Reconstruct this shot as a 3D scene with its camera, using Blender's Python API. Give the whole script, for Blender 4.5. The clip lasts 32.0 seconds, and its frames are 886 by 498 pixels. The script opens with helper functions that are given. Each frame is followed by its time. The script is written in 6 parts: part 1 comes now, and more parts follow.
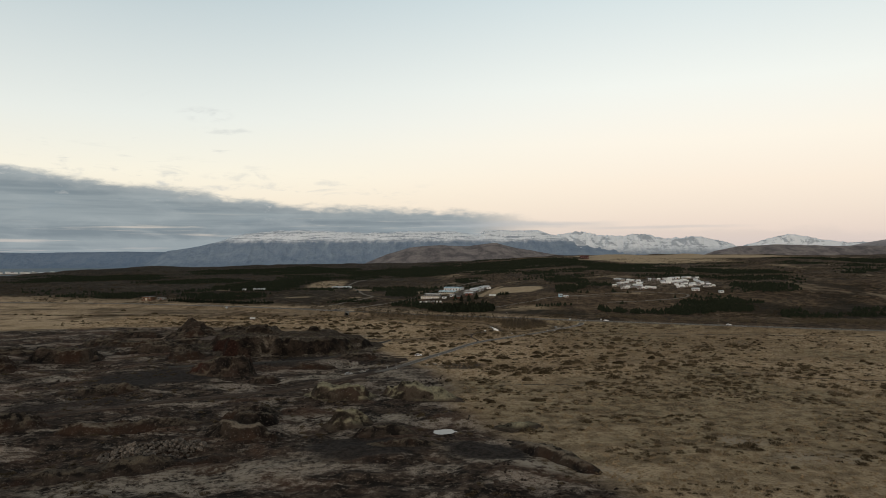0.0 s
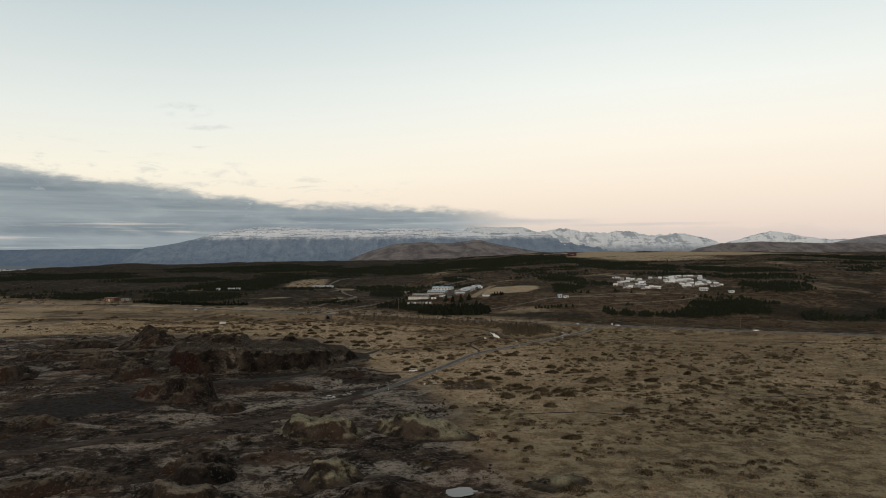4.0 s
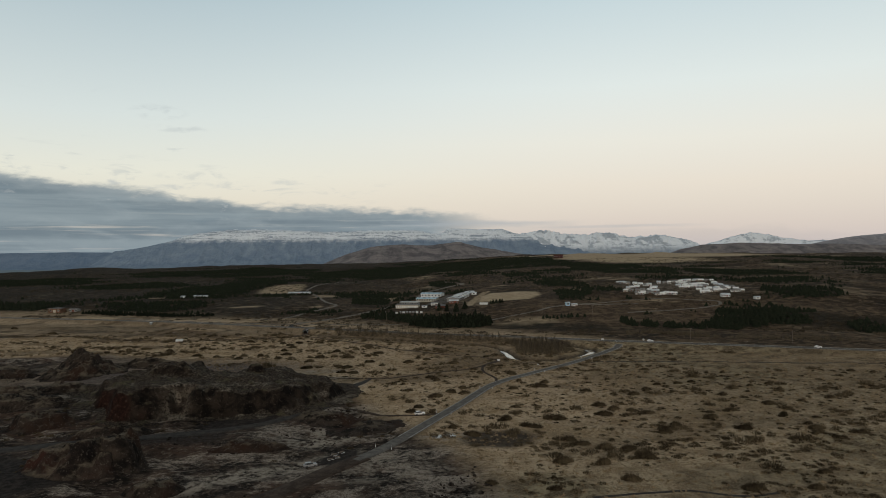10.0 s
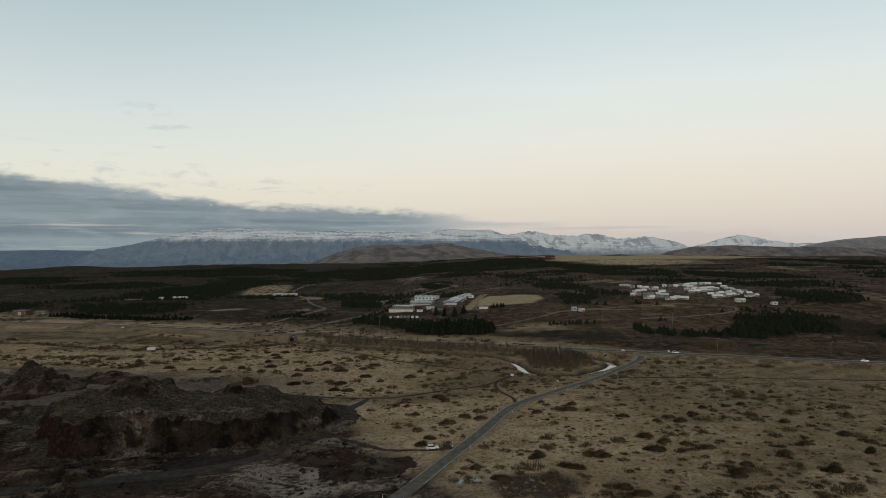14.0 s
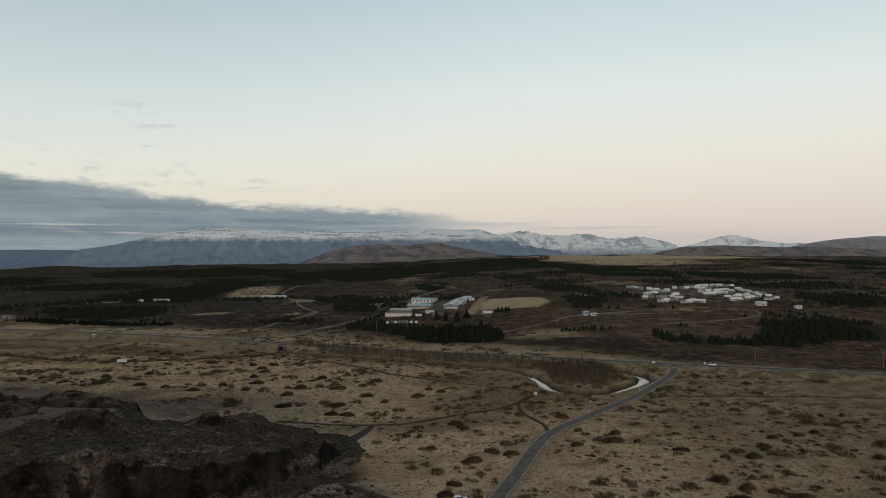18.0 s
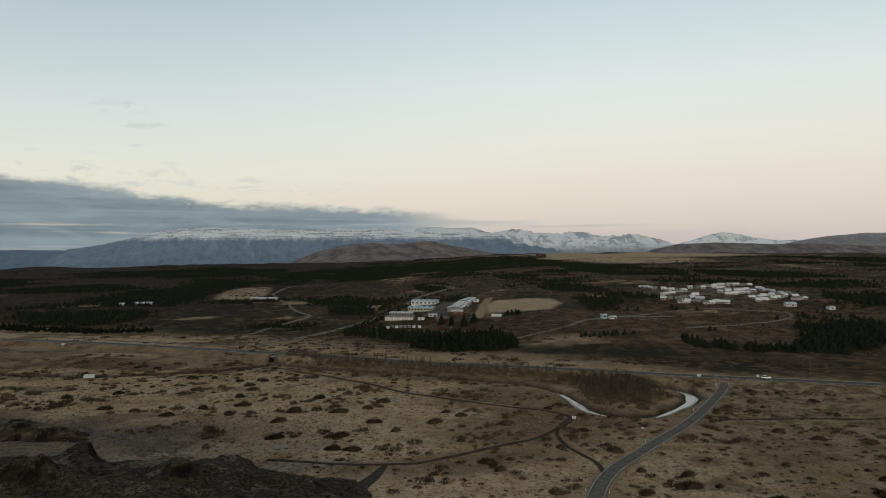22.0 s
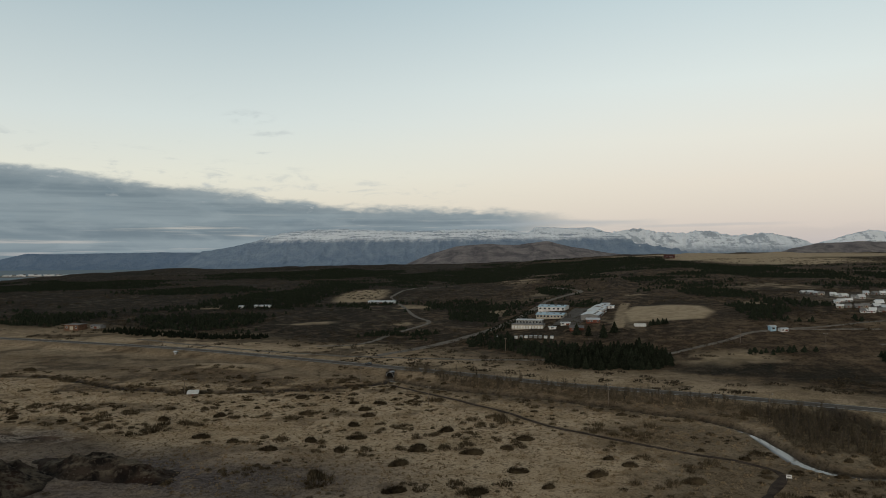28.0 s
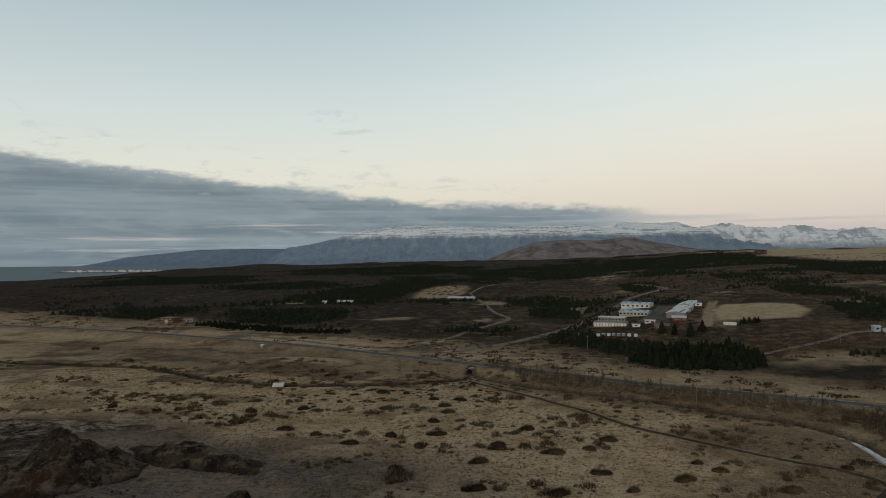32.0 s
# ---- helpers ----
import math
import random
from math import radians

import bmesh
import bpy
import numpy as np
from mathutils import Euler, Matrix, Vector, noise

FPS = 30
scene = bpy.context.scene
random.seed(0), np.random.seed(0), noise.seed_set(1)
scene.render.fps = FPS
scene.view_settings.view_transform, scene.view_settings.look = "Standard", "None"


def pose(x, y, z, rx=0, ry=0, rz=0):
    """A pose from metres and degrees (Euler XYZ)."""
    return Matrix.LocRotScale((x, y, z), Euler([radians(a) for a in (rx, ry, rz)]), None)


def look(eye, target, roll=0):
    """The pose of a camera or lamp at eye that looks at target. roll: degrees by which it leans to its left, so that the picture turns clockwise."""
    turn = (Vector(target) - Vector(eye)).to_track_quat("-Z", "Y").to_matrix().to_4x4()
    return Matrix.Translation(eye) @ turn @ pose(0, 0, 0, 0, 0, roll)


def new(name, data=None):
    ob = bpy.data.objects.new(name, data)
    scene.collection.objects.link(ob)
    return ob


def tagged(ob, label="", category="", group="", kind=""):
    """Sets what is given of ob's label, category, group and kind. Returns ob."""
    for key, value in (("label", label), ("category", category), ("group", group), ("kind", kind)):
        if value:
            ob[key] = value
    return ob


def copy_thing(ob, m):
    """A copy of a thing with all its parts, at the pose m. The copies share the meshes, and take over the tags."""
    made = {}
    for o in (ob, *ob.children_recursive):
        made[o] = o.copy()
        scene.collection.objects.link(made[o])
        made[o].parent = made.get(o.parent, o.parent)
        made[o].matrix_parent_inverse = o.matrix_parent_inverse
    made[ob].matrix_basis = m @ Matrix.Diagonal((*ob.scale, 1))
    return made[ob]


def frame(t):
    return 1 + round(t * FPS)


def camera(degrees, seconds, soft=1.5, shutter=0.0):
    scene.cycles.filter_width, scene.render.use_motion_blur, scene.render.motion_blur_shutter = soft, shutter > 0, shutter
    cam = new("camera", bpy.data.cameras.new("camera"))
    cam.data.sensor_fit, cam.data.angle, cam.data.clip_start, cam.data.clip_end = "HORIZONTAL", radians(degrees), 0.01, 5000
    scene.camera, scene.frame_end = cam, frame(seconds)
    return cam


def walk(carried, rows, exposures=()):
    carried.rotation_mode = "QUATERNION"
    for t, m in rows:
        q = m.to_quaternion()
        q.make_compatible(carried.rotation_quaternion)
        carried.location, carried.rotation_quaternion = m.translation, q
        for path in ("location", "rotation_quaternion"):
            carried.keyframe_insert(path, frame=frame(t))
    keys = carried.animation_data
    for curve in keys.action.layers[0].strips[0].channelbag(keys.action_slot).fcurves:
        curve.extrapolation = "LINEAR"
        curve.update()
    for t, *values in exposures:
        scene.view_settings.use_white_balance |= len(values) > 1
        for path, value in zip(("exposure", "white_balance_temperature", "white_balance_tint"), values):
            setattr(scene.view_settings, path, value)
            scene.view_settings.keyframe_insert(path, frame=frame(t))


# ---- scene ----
cam = camera(63.57, 32.0, soft=0.95)


def fly(x, y, z, yaw, pitch, roll):
    """The aerial camera's pose: yaw to the right of north, pitch up, roll clockwise, in degrees."""
    a, p = radians(yaw), radians(pitch)
    way = Vector((math.sin(a) * math.cos(p), math.cos(a) * math.cos(p), math.sin(p)))
    return look((x, y, z), Vector((x, y, z)) + way * 100, roll)


PATH = [
    (0, fly(-0.00, -0.00, 52.00, -0.000, 0.225, -0.236)),
    (1, fly(-1.92, 13.14, 52.06, 0.489, 0.130, -0.340)),
    (2, fly(-3.67, 26.37, 52.09, 0.889, 0.071, -0.430)),
    (3, fly(-5.51, 40.55, 52.06, 1.177, -0.010, -0.312)),
    (3.5, fly(-6.40, 47.57, 52.04, 1.315, -0.024, -0.264)),
    (5.5, fly(-9.73, 73.24, 51.96, 1.808, 0.074, -0.207)),
    (6, fly(-10.59, 79.70, 51.96, 1.910, 0.119, -0.249)),
    (7, fly(-12.50, 92.83, 52.01, 2.207, 0.128, -0.282)),
    (8, fly(-14.19, 106.17, 52.05, 2.532, 0.167, -0.286)),
    (9, fly(-15.92, 118.43, 52.10, 2.875, 0.120, -0.284)),
    (10, fly(-17.68, 129.01, 52.13, 3.274, 0.158, -0.436)),
    (11, fly(-19.16, 138.93, 52.13, 3.516, 0.154, -0.171)),
    (12, fly(-20.57, 149.09, 52.13, 3.752, 0.180, -0.082)),
    (13, fly(-22.16, 159.05, 52.10, 4.022, 0.214, -0.131)),
    (14, fly(-23.93, 169.21, 52.01, 4.359, 0.195, -0.036)),
    (14.5, fly(-24.77, 174.28, 51.97, 4.493, 0.167, 0.062)),
    (16.5, fly(-27.73, 194.15, 51.94, 4.975, 0.183, -0.006)),
    (17, fly(-28.36, 199.17, 51.96, 5.023, 0.166, 0.113)),
    (18, fly(-29.55, 209.27, 51.98, 5.246, 0.186, 0.003)),
    (19, fly(-30.66, 219.53, 51.97, 5.442, 0.186, -0.196)),
    (20, fly(-31.94, 229.60, 51.89, 5.604, 0.173, -0.279)),
    (21, fly(-33.19, 239.93, 51.85, 5.777, 0.134, -0.374)),
    (22, fly(-34.65, 250.55, 51.88, 5.939, 0.067, -0.260)),
    (23, fly(-35.96, 261.06, 51.94, 6.062, 0.029, -0.206)),
    (24, fly(-36.59, 271.05, 51.99, 5.940, 0.026, -0.042)),
    (24.5, fly(-37.00, 275.79, 52.01, 5.941, 0.045, -0.071)),
    (26.5, fly(-39.97, 291.66, 52.06, 1.799, 0.233, -0.310)),
    (27, fly(-40.36, 294.09, 52.06, -0.209, 0.264, -0.342)),
    (27.5, fly(-40.67, 296.11, 52.05, -1.833, 0.262, -0.414)),
    (28, fly(-40.88, 297.61, 52.03, -3.245, 0.195, -0.491)),
    (28.5, fly(-40.98, 298.56, 52.00, -4.327, 0.138, -0.581)),
    (29, fly(-41.00, 299.11, 51.96, -5.332, 0.099, -0.604)),
    (29.5, fly(-40.99, 299.39, 51.93, -6.460, 0.068, -0.546)),
    (30, fly(-40.96, 299.54, 51.90, -7.438, 0.049, -0.547)),
    (31, fly(-41.07, 299.66, 51.92, -8.807, -0.002, -0.495)),
    (32, fly(-41.07, 299.46, 52.00, -9.619, -0.063, -0.604)),
]
walk(cam, PATH, exposures=[(0, 0.26, 6720, 13), (8.2, 0.24, 6680, 13), (9, 0.06, 6400, 10), (20, 0.03, 6350, 9), (32, 0.0, 6370, 9)])


# ---- node helpers ----
class Nodes:
    """A small builder for node trees."""

    def __init__(self, tree):
        self.t = tree

    def put(self, value, socket):
        if hasattr(value, "links"):
            self.t.links.new(value, socket)
        else:
            socket.default_value = value

    def node(self, kind, **settings):
        n = self.t.nodes.new(kind)
        for k, v in settings.items():
            setattr(n, k, v)
        return n

    def math(self, op, a, b=0.0, c=0.0, clamp=False):
        n = self.node("ShaderNodeMath", operation=op, use_clamp=clamp)
        for i, v in enumerate((a, b, c)):
            self.put(v, n.inputs[i])
        return n.outputs[0]

    def step(self, value, lo, hi, a=0.0, b=1.0):
        n = self.node("ShaderNodeMapRange", interpolation_type="SMOOTHSTEP")
        for i, v in enumerate((value, lo, hi, a, b)):
            self.put(v, n.inputs[i])
        return n.outputs[0]

    def ramp(self, value, stops, interpolation="LINEAR"):
        n = self.node("ShaderNodeValToRGB")
        r = n.color_ramp
        r.interpolation = interpolation
        while len(r.elements) < len(stops):
            r.elements.new(0.5)
        for e, (p, c) in zip(r.elements, stops):
            e.position = p
            e.color = (*c, 1) if len(c) == 3 else c
        self.put(value, n.inputs[0])
        return n.outputs[0]

    def mix(self, fac, a, b, blend="MIX"):
        n = self.node("ShaderNodeMix", data_type="RGBA", blend_type=blend)
        self.put(fac, n.inputs[0])
        for v, i in ((a, 6), (b, 7)):
            self.put((*v, 1) if isinstance(v, tuple) and len(v) == 3 else v, n.inputs[i])
        return n.outputs[2]

    def noise(self, where, scale, detail=4.0, rough=0.55, distortion=0.0):
        n = self.node("ShaderNodeTexNoise")
        if where is not None:
            self.put(where, n.inputs["Vector"])
        n.inputs["Scale"].default_value = scale
        n.inputs["Detail"].default_value = detail
        n.inputs["Roughness"].default_value = rough
        n.inputs["Distortion"].default_value = distortion
        return n.outputs[0]

    def scaled(self, where, x, y, z):
        n = self.node("ShaderNodeVectorMath", operation="MULTIPLY")
        self.put(where, n.inputs[0])
        n.inputs[1].default_value = (x, y, z)
        return n.outputs[0]


# ---- sky: clear dusk, a cloud bank low in the north-west ----
world = bpy.data.worlds.new("dusk_sky")
scene.world = world
world.use_nodes = True
W = Nodes(world.node_tree)
world.node_tree.nodes.clear()
direction = W.node("ShaderNodeTexCoord").outputs["Generated"]
sep = W.node("ShaderNodeSeparateXYZ")
W.put(direction, sep.inputs[0])
azimuth = W.math("MULTIPLY", W.math("ARCTAN2", sep.outputs[0], sep.outputs[1]), 180 / math.pi)
elevation = W.math("MULTIPLY", W.math("ARCSINE", sep.outputs[2]), 180 / math.pi)
up = W.math("DIVIDE", elevation, 60.0, clamp=True)
cool = W.ramp(up, [(0.0, (0.57, 0.54, 0.53)), (0.06, (0.66, 0.61, 0.545)), (0.10, (0.70, 0.675, 0.60)), (0.17, (0.615, 0.65, 0.63)),
                   (0.32, (0.405, 0.485, 0.51)), (0.55, (0.41, 0.45, 0.46)), (1.0, (0.30, 0.31, 0.315))])
warm = W.ramp(up, [(0.0, (0.52, 0.48, 0.49)), (0.04, (0.59, 0.53, 0.52)), (0.085, (0.69, 0.605, 0.55)), (0.14, (0.735, 0.685, 0.615)),
                   (0.21, (0.69, 0.715, 0.68)), (0.33, (0.515, 0.60, 0.615)), (0.55, (0.43, 0.46, 0.46)), (1.0, (0.30, 0.31, 0.315))])
clear = W.mix(W.step(azimuth, -25.0, 22.0), cool, warm)
nishita = W.node("ShaderNodeTexSky", sky_type="NISHITA", sun_disc=False, sun_elevation=radians(4), sun_rotation=radians(190), altitude=100)
clear = W.mix(0.04, clear, nishita.outputs[0], "ADD")
def sky_noise(across, upward, detail, rough, distortion=0.0):
    """Noise drawn out along the horizon; the two numbers are its fineness per degree."""
    at = W.node("ShaderNodeCombineXYZ")
    W.put(W.math("MULTIPLY", azimuth, across), at.inputs[0])
    W.put(W.math("MULTIPLY", elevation, upward), at.inputs[1])
    return W.noise(at.outputs[0], 1.0, detail, rough, distortion)


billow, layers = sky_noise(0.20, 0.75, 6, 0.58, 0.3), sky_noise(0.045, 0.95, 4, 0.55)
streak, puff = sky_noise(0.07, 1.9, 5, 0.6), sky_noise(0.62, 1.7, 5, 0.6, 0.4)
# top of the bank falls from west to east
bank_top = W.ramp(W.math("DIVIDE", W.math("ADD", azimuth, 60.0), 100.0, clamp=True),
                  [(p, (h, h, h)) for p, h in ((0.0, 0.92), (0.18, 0.73), (0.34, 0.55), (0.41, 0.475), (0.49, 0.385), (0.555, 0.36), (0.62, 0.345), (0.655, 0.31), (0.70, 0.22), (0.88, 0.18), (1.0, 0.0))])
above = W.math("SUBTRACT", W.math("MULTIPLY", bank_top, 10.0), elevation)
above = W.math("ADD", above, W.math("MULTIPLY", W.math("SUBTRACT", billow, 0.5), 1.5))
above = W.math("ADD", above, W.math("MULTIPLY", W.math("SUBTRACT", puff, 0.5), 1.0))
bank = W.step(above, -0.10, 0.62)
east_fade = W.math("MULTIPLY", W.step(azimuth, 1.0, 8.5, 1.0, 0.15), W.step(azimuth, 9.0, 40.0, 1.0, 0.6))
# thin gaps low in the bank let the pale sky through
gaps = W.math("MULTIPLY", W.step(streak, 0.55, 0.68), W.math("MULTIPLY", W.step(elevation, 3.6, 1.6), 0.45))
thin = W.math("MULTIPLY", W.math("SUBTRACT", 1.0, gaps), east_fade)
cloud_tone = W.mix(W.step(layers, 0.36, 0.64), (0.150, 0.202, 0.236), (0.238, 0.296, 0.324))
cloud_tone = W.mix(W.math("MULTIPLY", W.step(billow, 0.46, 0.68), 0.45), cloud_tone, (0.305, 0.360, 0.382))
# the ragged upper rim is thinner and paler
cloud_tone = W.mix(W.math("MULTIPLY", W.step(above, 1.3, 0.1), 0.45), cloud_tone, (0.42, 0.46, 0.46))
cloud_tone = W.mix(W.math("MULTIPLY", W.step(puff, 0.62, 0.76), W.math("MULTIPLY", W.step(above, 2.4, 0.8), 0.5)), cloud_tone, (0.56, 0.57, 0.55))
wisp = W.math("MULTIPLY", W.step(sky_noise(0.30, 1.3, 5, 0.62, 0.5), 0.53, 0.72), W.math("MULTIPLY", W.step(above, -3.2, -0.4), W.step(azimuth, 6.0, -14.0)))
far_wisp = W.math("MULTIPLY", W.step(sky_noise(0.26, 1.1, 4, 0.6, 0.6), 0.63, 0.74), W.math("MULTIPLY", W.step(elevation, 13.0, 7.0), W.step(azimuth, -4.0, -14.0)))
for az0, el0, across, tall in ((-18.4, 10.4, 2.4, 0.7), (-17.0, 9.3, 2.6, 0.4), (-15.8, 5.8, 3.4, 0.45), (-8.9, 5.4, 1.6, 0.3), (-13.5, 5.2, 2.2, 0.35)):
    reach = W.math("ADD", W.math("POWER", W.math("DIVIDE", W.math("ABSOLUTE", W.math("SUBTRACT", azimuth, az0)), across), 2.0),
                   W.math("POWER", W.math("DIVIDE", W.math("ABSOLUTE", W.math("SUBTRACT", elevation, el0)), tall), 2.0))
    wisp = W.math("MAXIMUM", wisp, W.math("MULTIPLY", W.math("MULTIPLY", W.step(reach, 1.0, 0.1), 0.6), W.step(puff, 0.42, 0.66)))
sky = W.mix(W.math("MULTIPLY", W.math("MAXIMUM", wisp, W.math("MULTIPLY", far_wisp, 0.6)), 0.6), clear, (0.46, 0.50, 0.51))
sky = W.mix(W.math("MULTIPLY", W.math("MULTIPLY", bank, thin), 0.95), sky, cloud_tone)
# grey threads of cloud above the eastern peaks
drift = W.math("MULTIPLY", W.math("SUBTRACT", sky_noise(0.11, 0.5, 4, 0.6), 0.5), 1.1)
off_band = W.math("ABSOLUTE", W.math("SUBTRACT", elevation, W.math("ADD", drift, 2.15)))
low_lines = W.math("MULTIPLY", W.step(off_band, 0.42, 0.05), W.math("MULTIPLY", W.step(azimuth, -4.0, 4.0), W.step(azimuth, 15.5, 9.0)))
low_lines = W.math("MULTIPLY", low_lines, W.step(streak, 0.30, 0.55, 0.45, 1.0))
off_thread = W.math("ABSOLUTE", W.math("SUBTRACT", elevation, W.math("ADD", W.math("MULTIPLY", drift, 0.4), 1.85)))
thread = W.math("MULTIPLY", W.math("MULTIPLY", W.step(off_thread, 0.16, 0.03), 0.5), W.math("MULTIPLY", W.step(azimuth, 8.0, 15.0), W.step(azimuth, 25.0, 19.0)))
low_lines = W.math("MAXIMUM", low_lines, thread)
sky = W.mix(W.math("MULTIPLY", low_lines, 0.62), sky, (0.40, 0.435, 0.455))
# the sky is dimmer towards the south
south = W.math("ABSOLUTE", azimuth)
sky = W.mix(1.0, sky, W.ramp(W.math("DIVIDE", south, 180.0), [(0.30, (1, 1, 1)), (0.75, (0.42, 0.40, 0.38))]), "MULTIPLY")
back = W.node("ShaderNodeBackground")
W.put(sky, back.inputs[0])
back.inputs[1].default_value = 0.95
W.t.links.new(back.outputs[0], W.node("ShaderNodeOutputWorld").inputs[0])

sun = new("sun", bpy.data.lights.new("sun", "SUN"))
sun.data.energy, sun.data.angle, sun.data.color = 1.1, radians(12), (1.0, 0.90, 0.78)
sun.matrix_world = look((0, 0, 0), (0.25, 1.0, -0.13))


# ---- materials ----
def material(name, rough=0.9, metal=0.0):
    m = bpy.data.materials.new(name)
    m.use_nodes = True
    n = Nodes(m.node_tree)
    b = m.node_tree.nodes["Principled BSDF"]
    b.inputs["Roughness"].default_value = rough
    b.inputs["Metallic"].default_value = metal
    b.inputs["Specular IOR Level"].default_value = 0.5 if rough < 0.84 else 0.04
    return m, n, b


def bump(n, b, height, strength=0.5, distance=0.3):
    k = n.node("ShaderNodeBump")
    k.inputs["Strength"].default_value, k.inputs["Distance"].default_value = strength, distance
    n.put(height, k.inputs["Height"])
    n.t.links.new(k.outputs[0], b.inputs["Normal"])


def plain(name, low, high, scale, rough=0.85, metal=0.0, relief=0.3, distance=0.05, local=True, vary=0.0):
    """Two tones that a noise mixes at two scales, with relief; vary: how much each object differs."""
    m, n, b = material(name, rough, metal)
    where = n.node("ShaderNodeTexCoord").outputs["Object"] if local else n.node("ShaderNodeNewGeometry").outputs["Position"]
    big, fine = n.noise(where, scale, 4), n.noise(where, scale * 7, 3)
    c = n.mix(n.step(n.math("ADD", n.math("MULTIPLY", big, 0.65), n.math("MULTIPLY", fine, 0.35)), 0.36, 0.64), low, high)
    if vary:
        r = n.node("ShaderNodeObjectInfo").outputs["Random"]
        c = n.mix(1.0, c, n.ramp(r, [(0, (1 - vary,) * 3), (1, (1 + vary,) * 3)]), "MULTIPLY")
    n.put(c, b.inputs["Base Color"])
    bump(n, b, fine, relief, distance)
    return m


def ground_material():
    m, n, b = material("moor_ground", 0.95)
    where = n.node("ShaderNodeNewGeometry").outputs["Position"]
    zone = n.node("ShaderNodeVertexColor", layer_name="zone")
    z = n.node("ShaderNodeSeparateColor")
    n.put(zone.outputs[0], z.inputs[0])
    cover = n.node("ShaderNodeVertexColor", layer_name="cover")
    cv = n.node("ShaderNodeSeparateColor")
    n.put(cover.outputs[0], cv.inputs[0])
    huge, big, mid = n.noise(where, 0.006, 5, 0.6), n.noise(where, 0.035, 5, 0.6, 0.3), n.noise(where, 0.16, 5, 0.62, 0.4)
    fine, grain = n.noise(where, 0.75, 4, 0.65), n.noise(where, 3.0, 3, 0.6)
    # dry winter grass
    grass = n.mix(n.step(mid, 0.35, 0.66), (0.325, 0.236, 0.142), (0.575, 0.445, 0.298))
    grass = n.mix(n.math("MULTIPLY", n.step(big, 0.48, 0.64), 0.75), grass, (0.245, 0.170, 0.092))
    grass = n.mix(n.step(n.math("ADD", n.math("MULTIPLY", mid, 0.5), n.math("MULTIPLY", fine, 0.5)), 0.54, 0.60), grass, (0.110, 0.076, 0.044))
    grass = n.mix(n.math("MULTIPLY", n.step(n.noise(n.scaled(where, 1, 1.8, 1), 0.33, 4, 0.65, 0.8), 0.56, 0.64), 0.65), grass, (0.100, 0.068, 0.039))
    grass = n.mix(n.math("MULTIPLY", n.step(grain, 0.46, 0.62), 0.55), grass, (0.62, 0.47, 0.30))
    grass = n.mix(n.math("MULTIPLY", n.step(fine, 0.47, 0.40), 0.6), grass, (0.155, 0.110, 0.062))
    # grey moss heath
    moss = n.mix(n.step(mid, 0.42, 0.58), (0.088, 0.063, 0.037), (0.275, 0.222, 0.137))
    moss = n.mix(n.math("MULTIPLY", n.step(fine, 0.54, 0.62), 0.8), moss, (0.062, 0.044, 0.026))
    moss = n.mix(n.math("MULTIPLY", n.step(grain, 0.48, 0.62), 0.4), moss, (0.42, 0.36, 0.235))
    # black and red scoria
    clod = n.noise(where, 0.42, 5, 0.7, 0.5)
    scoria = n.mix(n.step(mid, 0.40, 0.64), (0.012, 0.0096, 0.0080), (0.066, 0.048, 0.036))
    scoria = n.mix(n.math("MULTIPLY", n.step(big, 0.50, 0.62), 0.75), scoria, (0.082, 0.050, 0.034))
    scoria = n.mix(n.math("MULTIPLY", n.step(clod, 0.54, 0.62), 0.70), scoria, (0.125, 0.094, 0.070))
    scoria = n.mix(n.math("MULTIPLY", n.step(clod, 0.46, 0.38), 0.65), scoria, (0.013, 0.0110, 0.0095))
    crest = n.noise(n.scaled(where, 0.75, 1.2, 1), 0.06, 9, 0.74, 0.5)
    scoria = n.mix(n.math("MULTIPLY", n.step(crest, 0.505, 0.585), n.step(n.math("ADD", n.math("MULTIPLY", fine, 0.6), n.math("MULTIPLY", grain, 0.4)), 0.42, 0.56, 0.18, 0.9)), scoria, (0.325, 0.274, 0.220))
    scoria = n.mix(n.math("MULTIPLY", n.step(fine, 0.58, 0.66), 0.5), scoria, (0.230, 0.185, 0.145))
    # brown heather upland with patches of pale grass
    heath = n.mix(n.step(big, 0.36, 0.62), (0.017, 0.0135, 0.0090), (0.062, 0.042, 0.025))
    heath = n.mix(n.math("MULTIPLY", n.step(mid, 0.46, 0.60), 0.75), heath, (0.115, 0.073, 0.042))
    tufty = n.math("ADD", n.math("MULTIPLY", mid, 0.45), n.math("MULTIPLY", fine, 0.55))
    heath = n.mix(n.math("MULTIPLY", n.step(tufty, 0.53, 0.61), 0.6), heath, (0.210, 0.158, 0.098))
    heath = n.mix(n.math("MULTIPLY", n.step(tufty, 0.47, 0.39), 0.75), heath, (0.020, 0.017, 0.011))
    heath = n.mix(n.math("MULTIPLY", n.step(n.noise(n.scaled(where, 1, 0.55, 1), 0.014, 7, 0.66, 0.5), 0.56, 0.66), 0.8), heath, (0.250, 0.195, 0.130))
    heath = n.mix(n.math("MULTIPLY", n.step(n.noise(n.scaled(where, 1, 0.7, 1), 0.024, 6, 0.66, 0.6), 0.53, 0.60), 0.8), heath, n.mix(n.step(fine, 0.40, 0.62), (0.012, 0.0105, 0.0075), (0.038, 0.029, 0.019)))
    heath = n.mix(n.math("MULTIPLY", n.step(grain, 0.5, 0.7), 0.25), heath, (0.115, 0.085, 0.055))
    plants = n.node("ShaderNodeVertexColor", layer_name="plants")
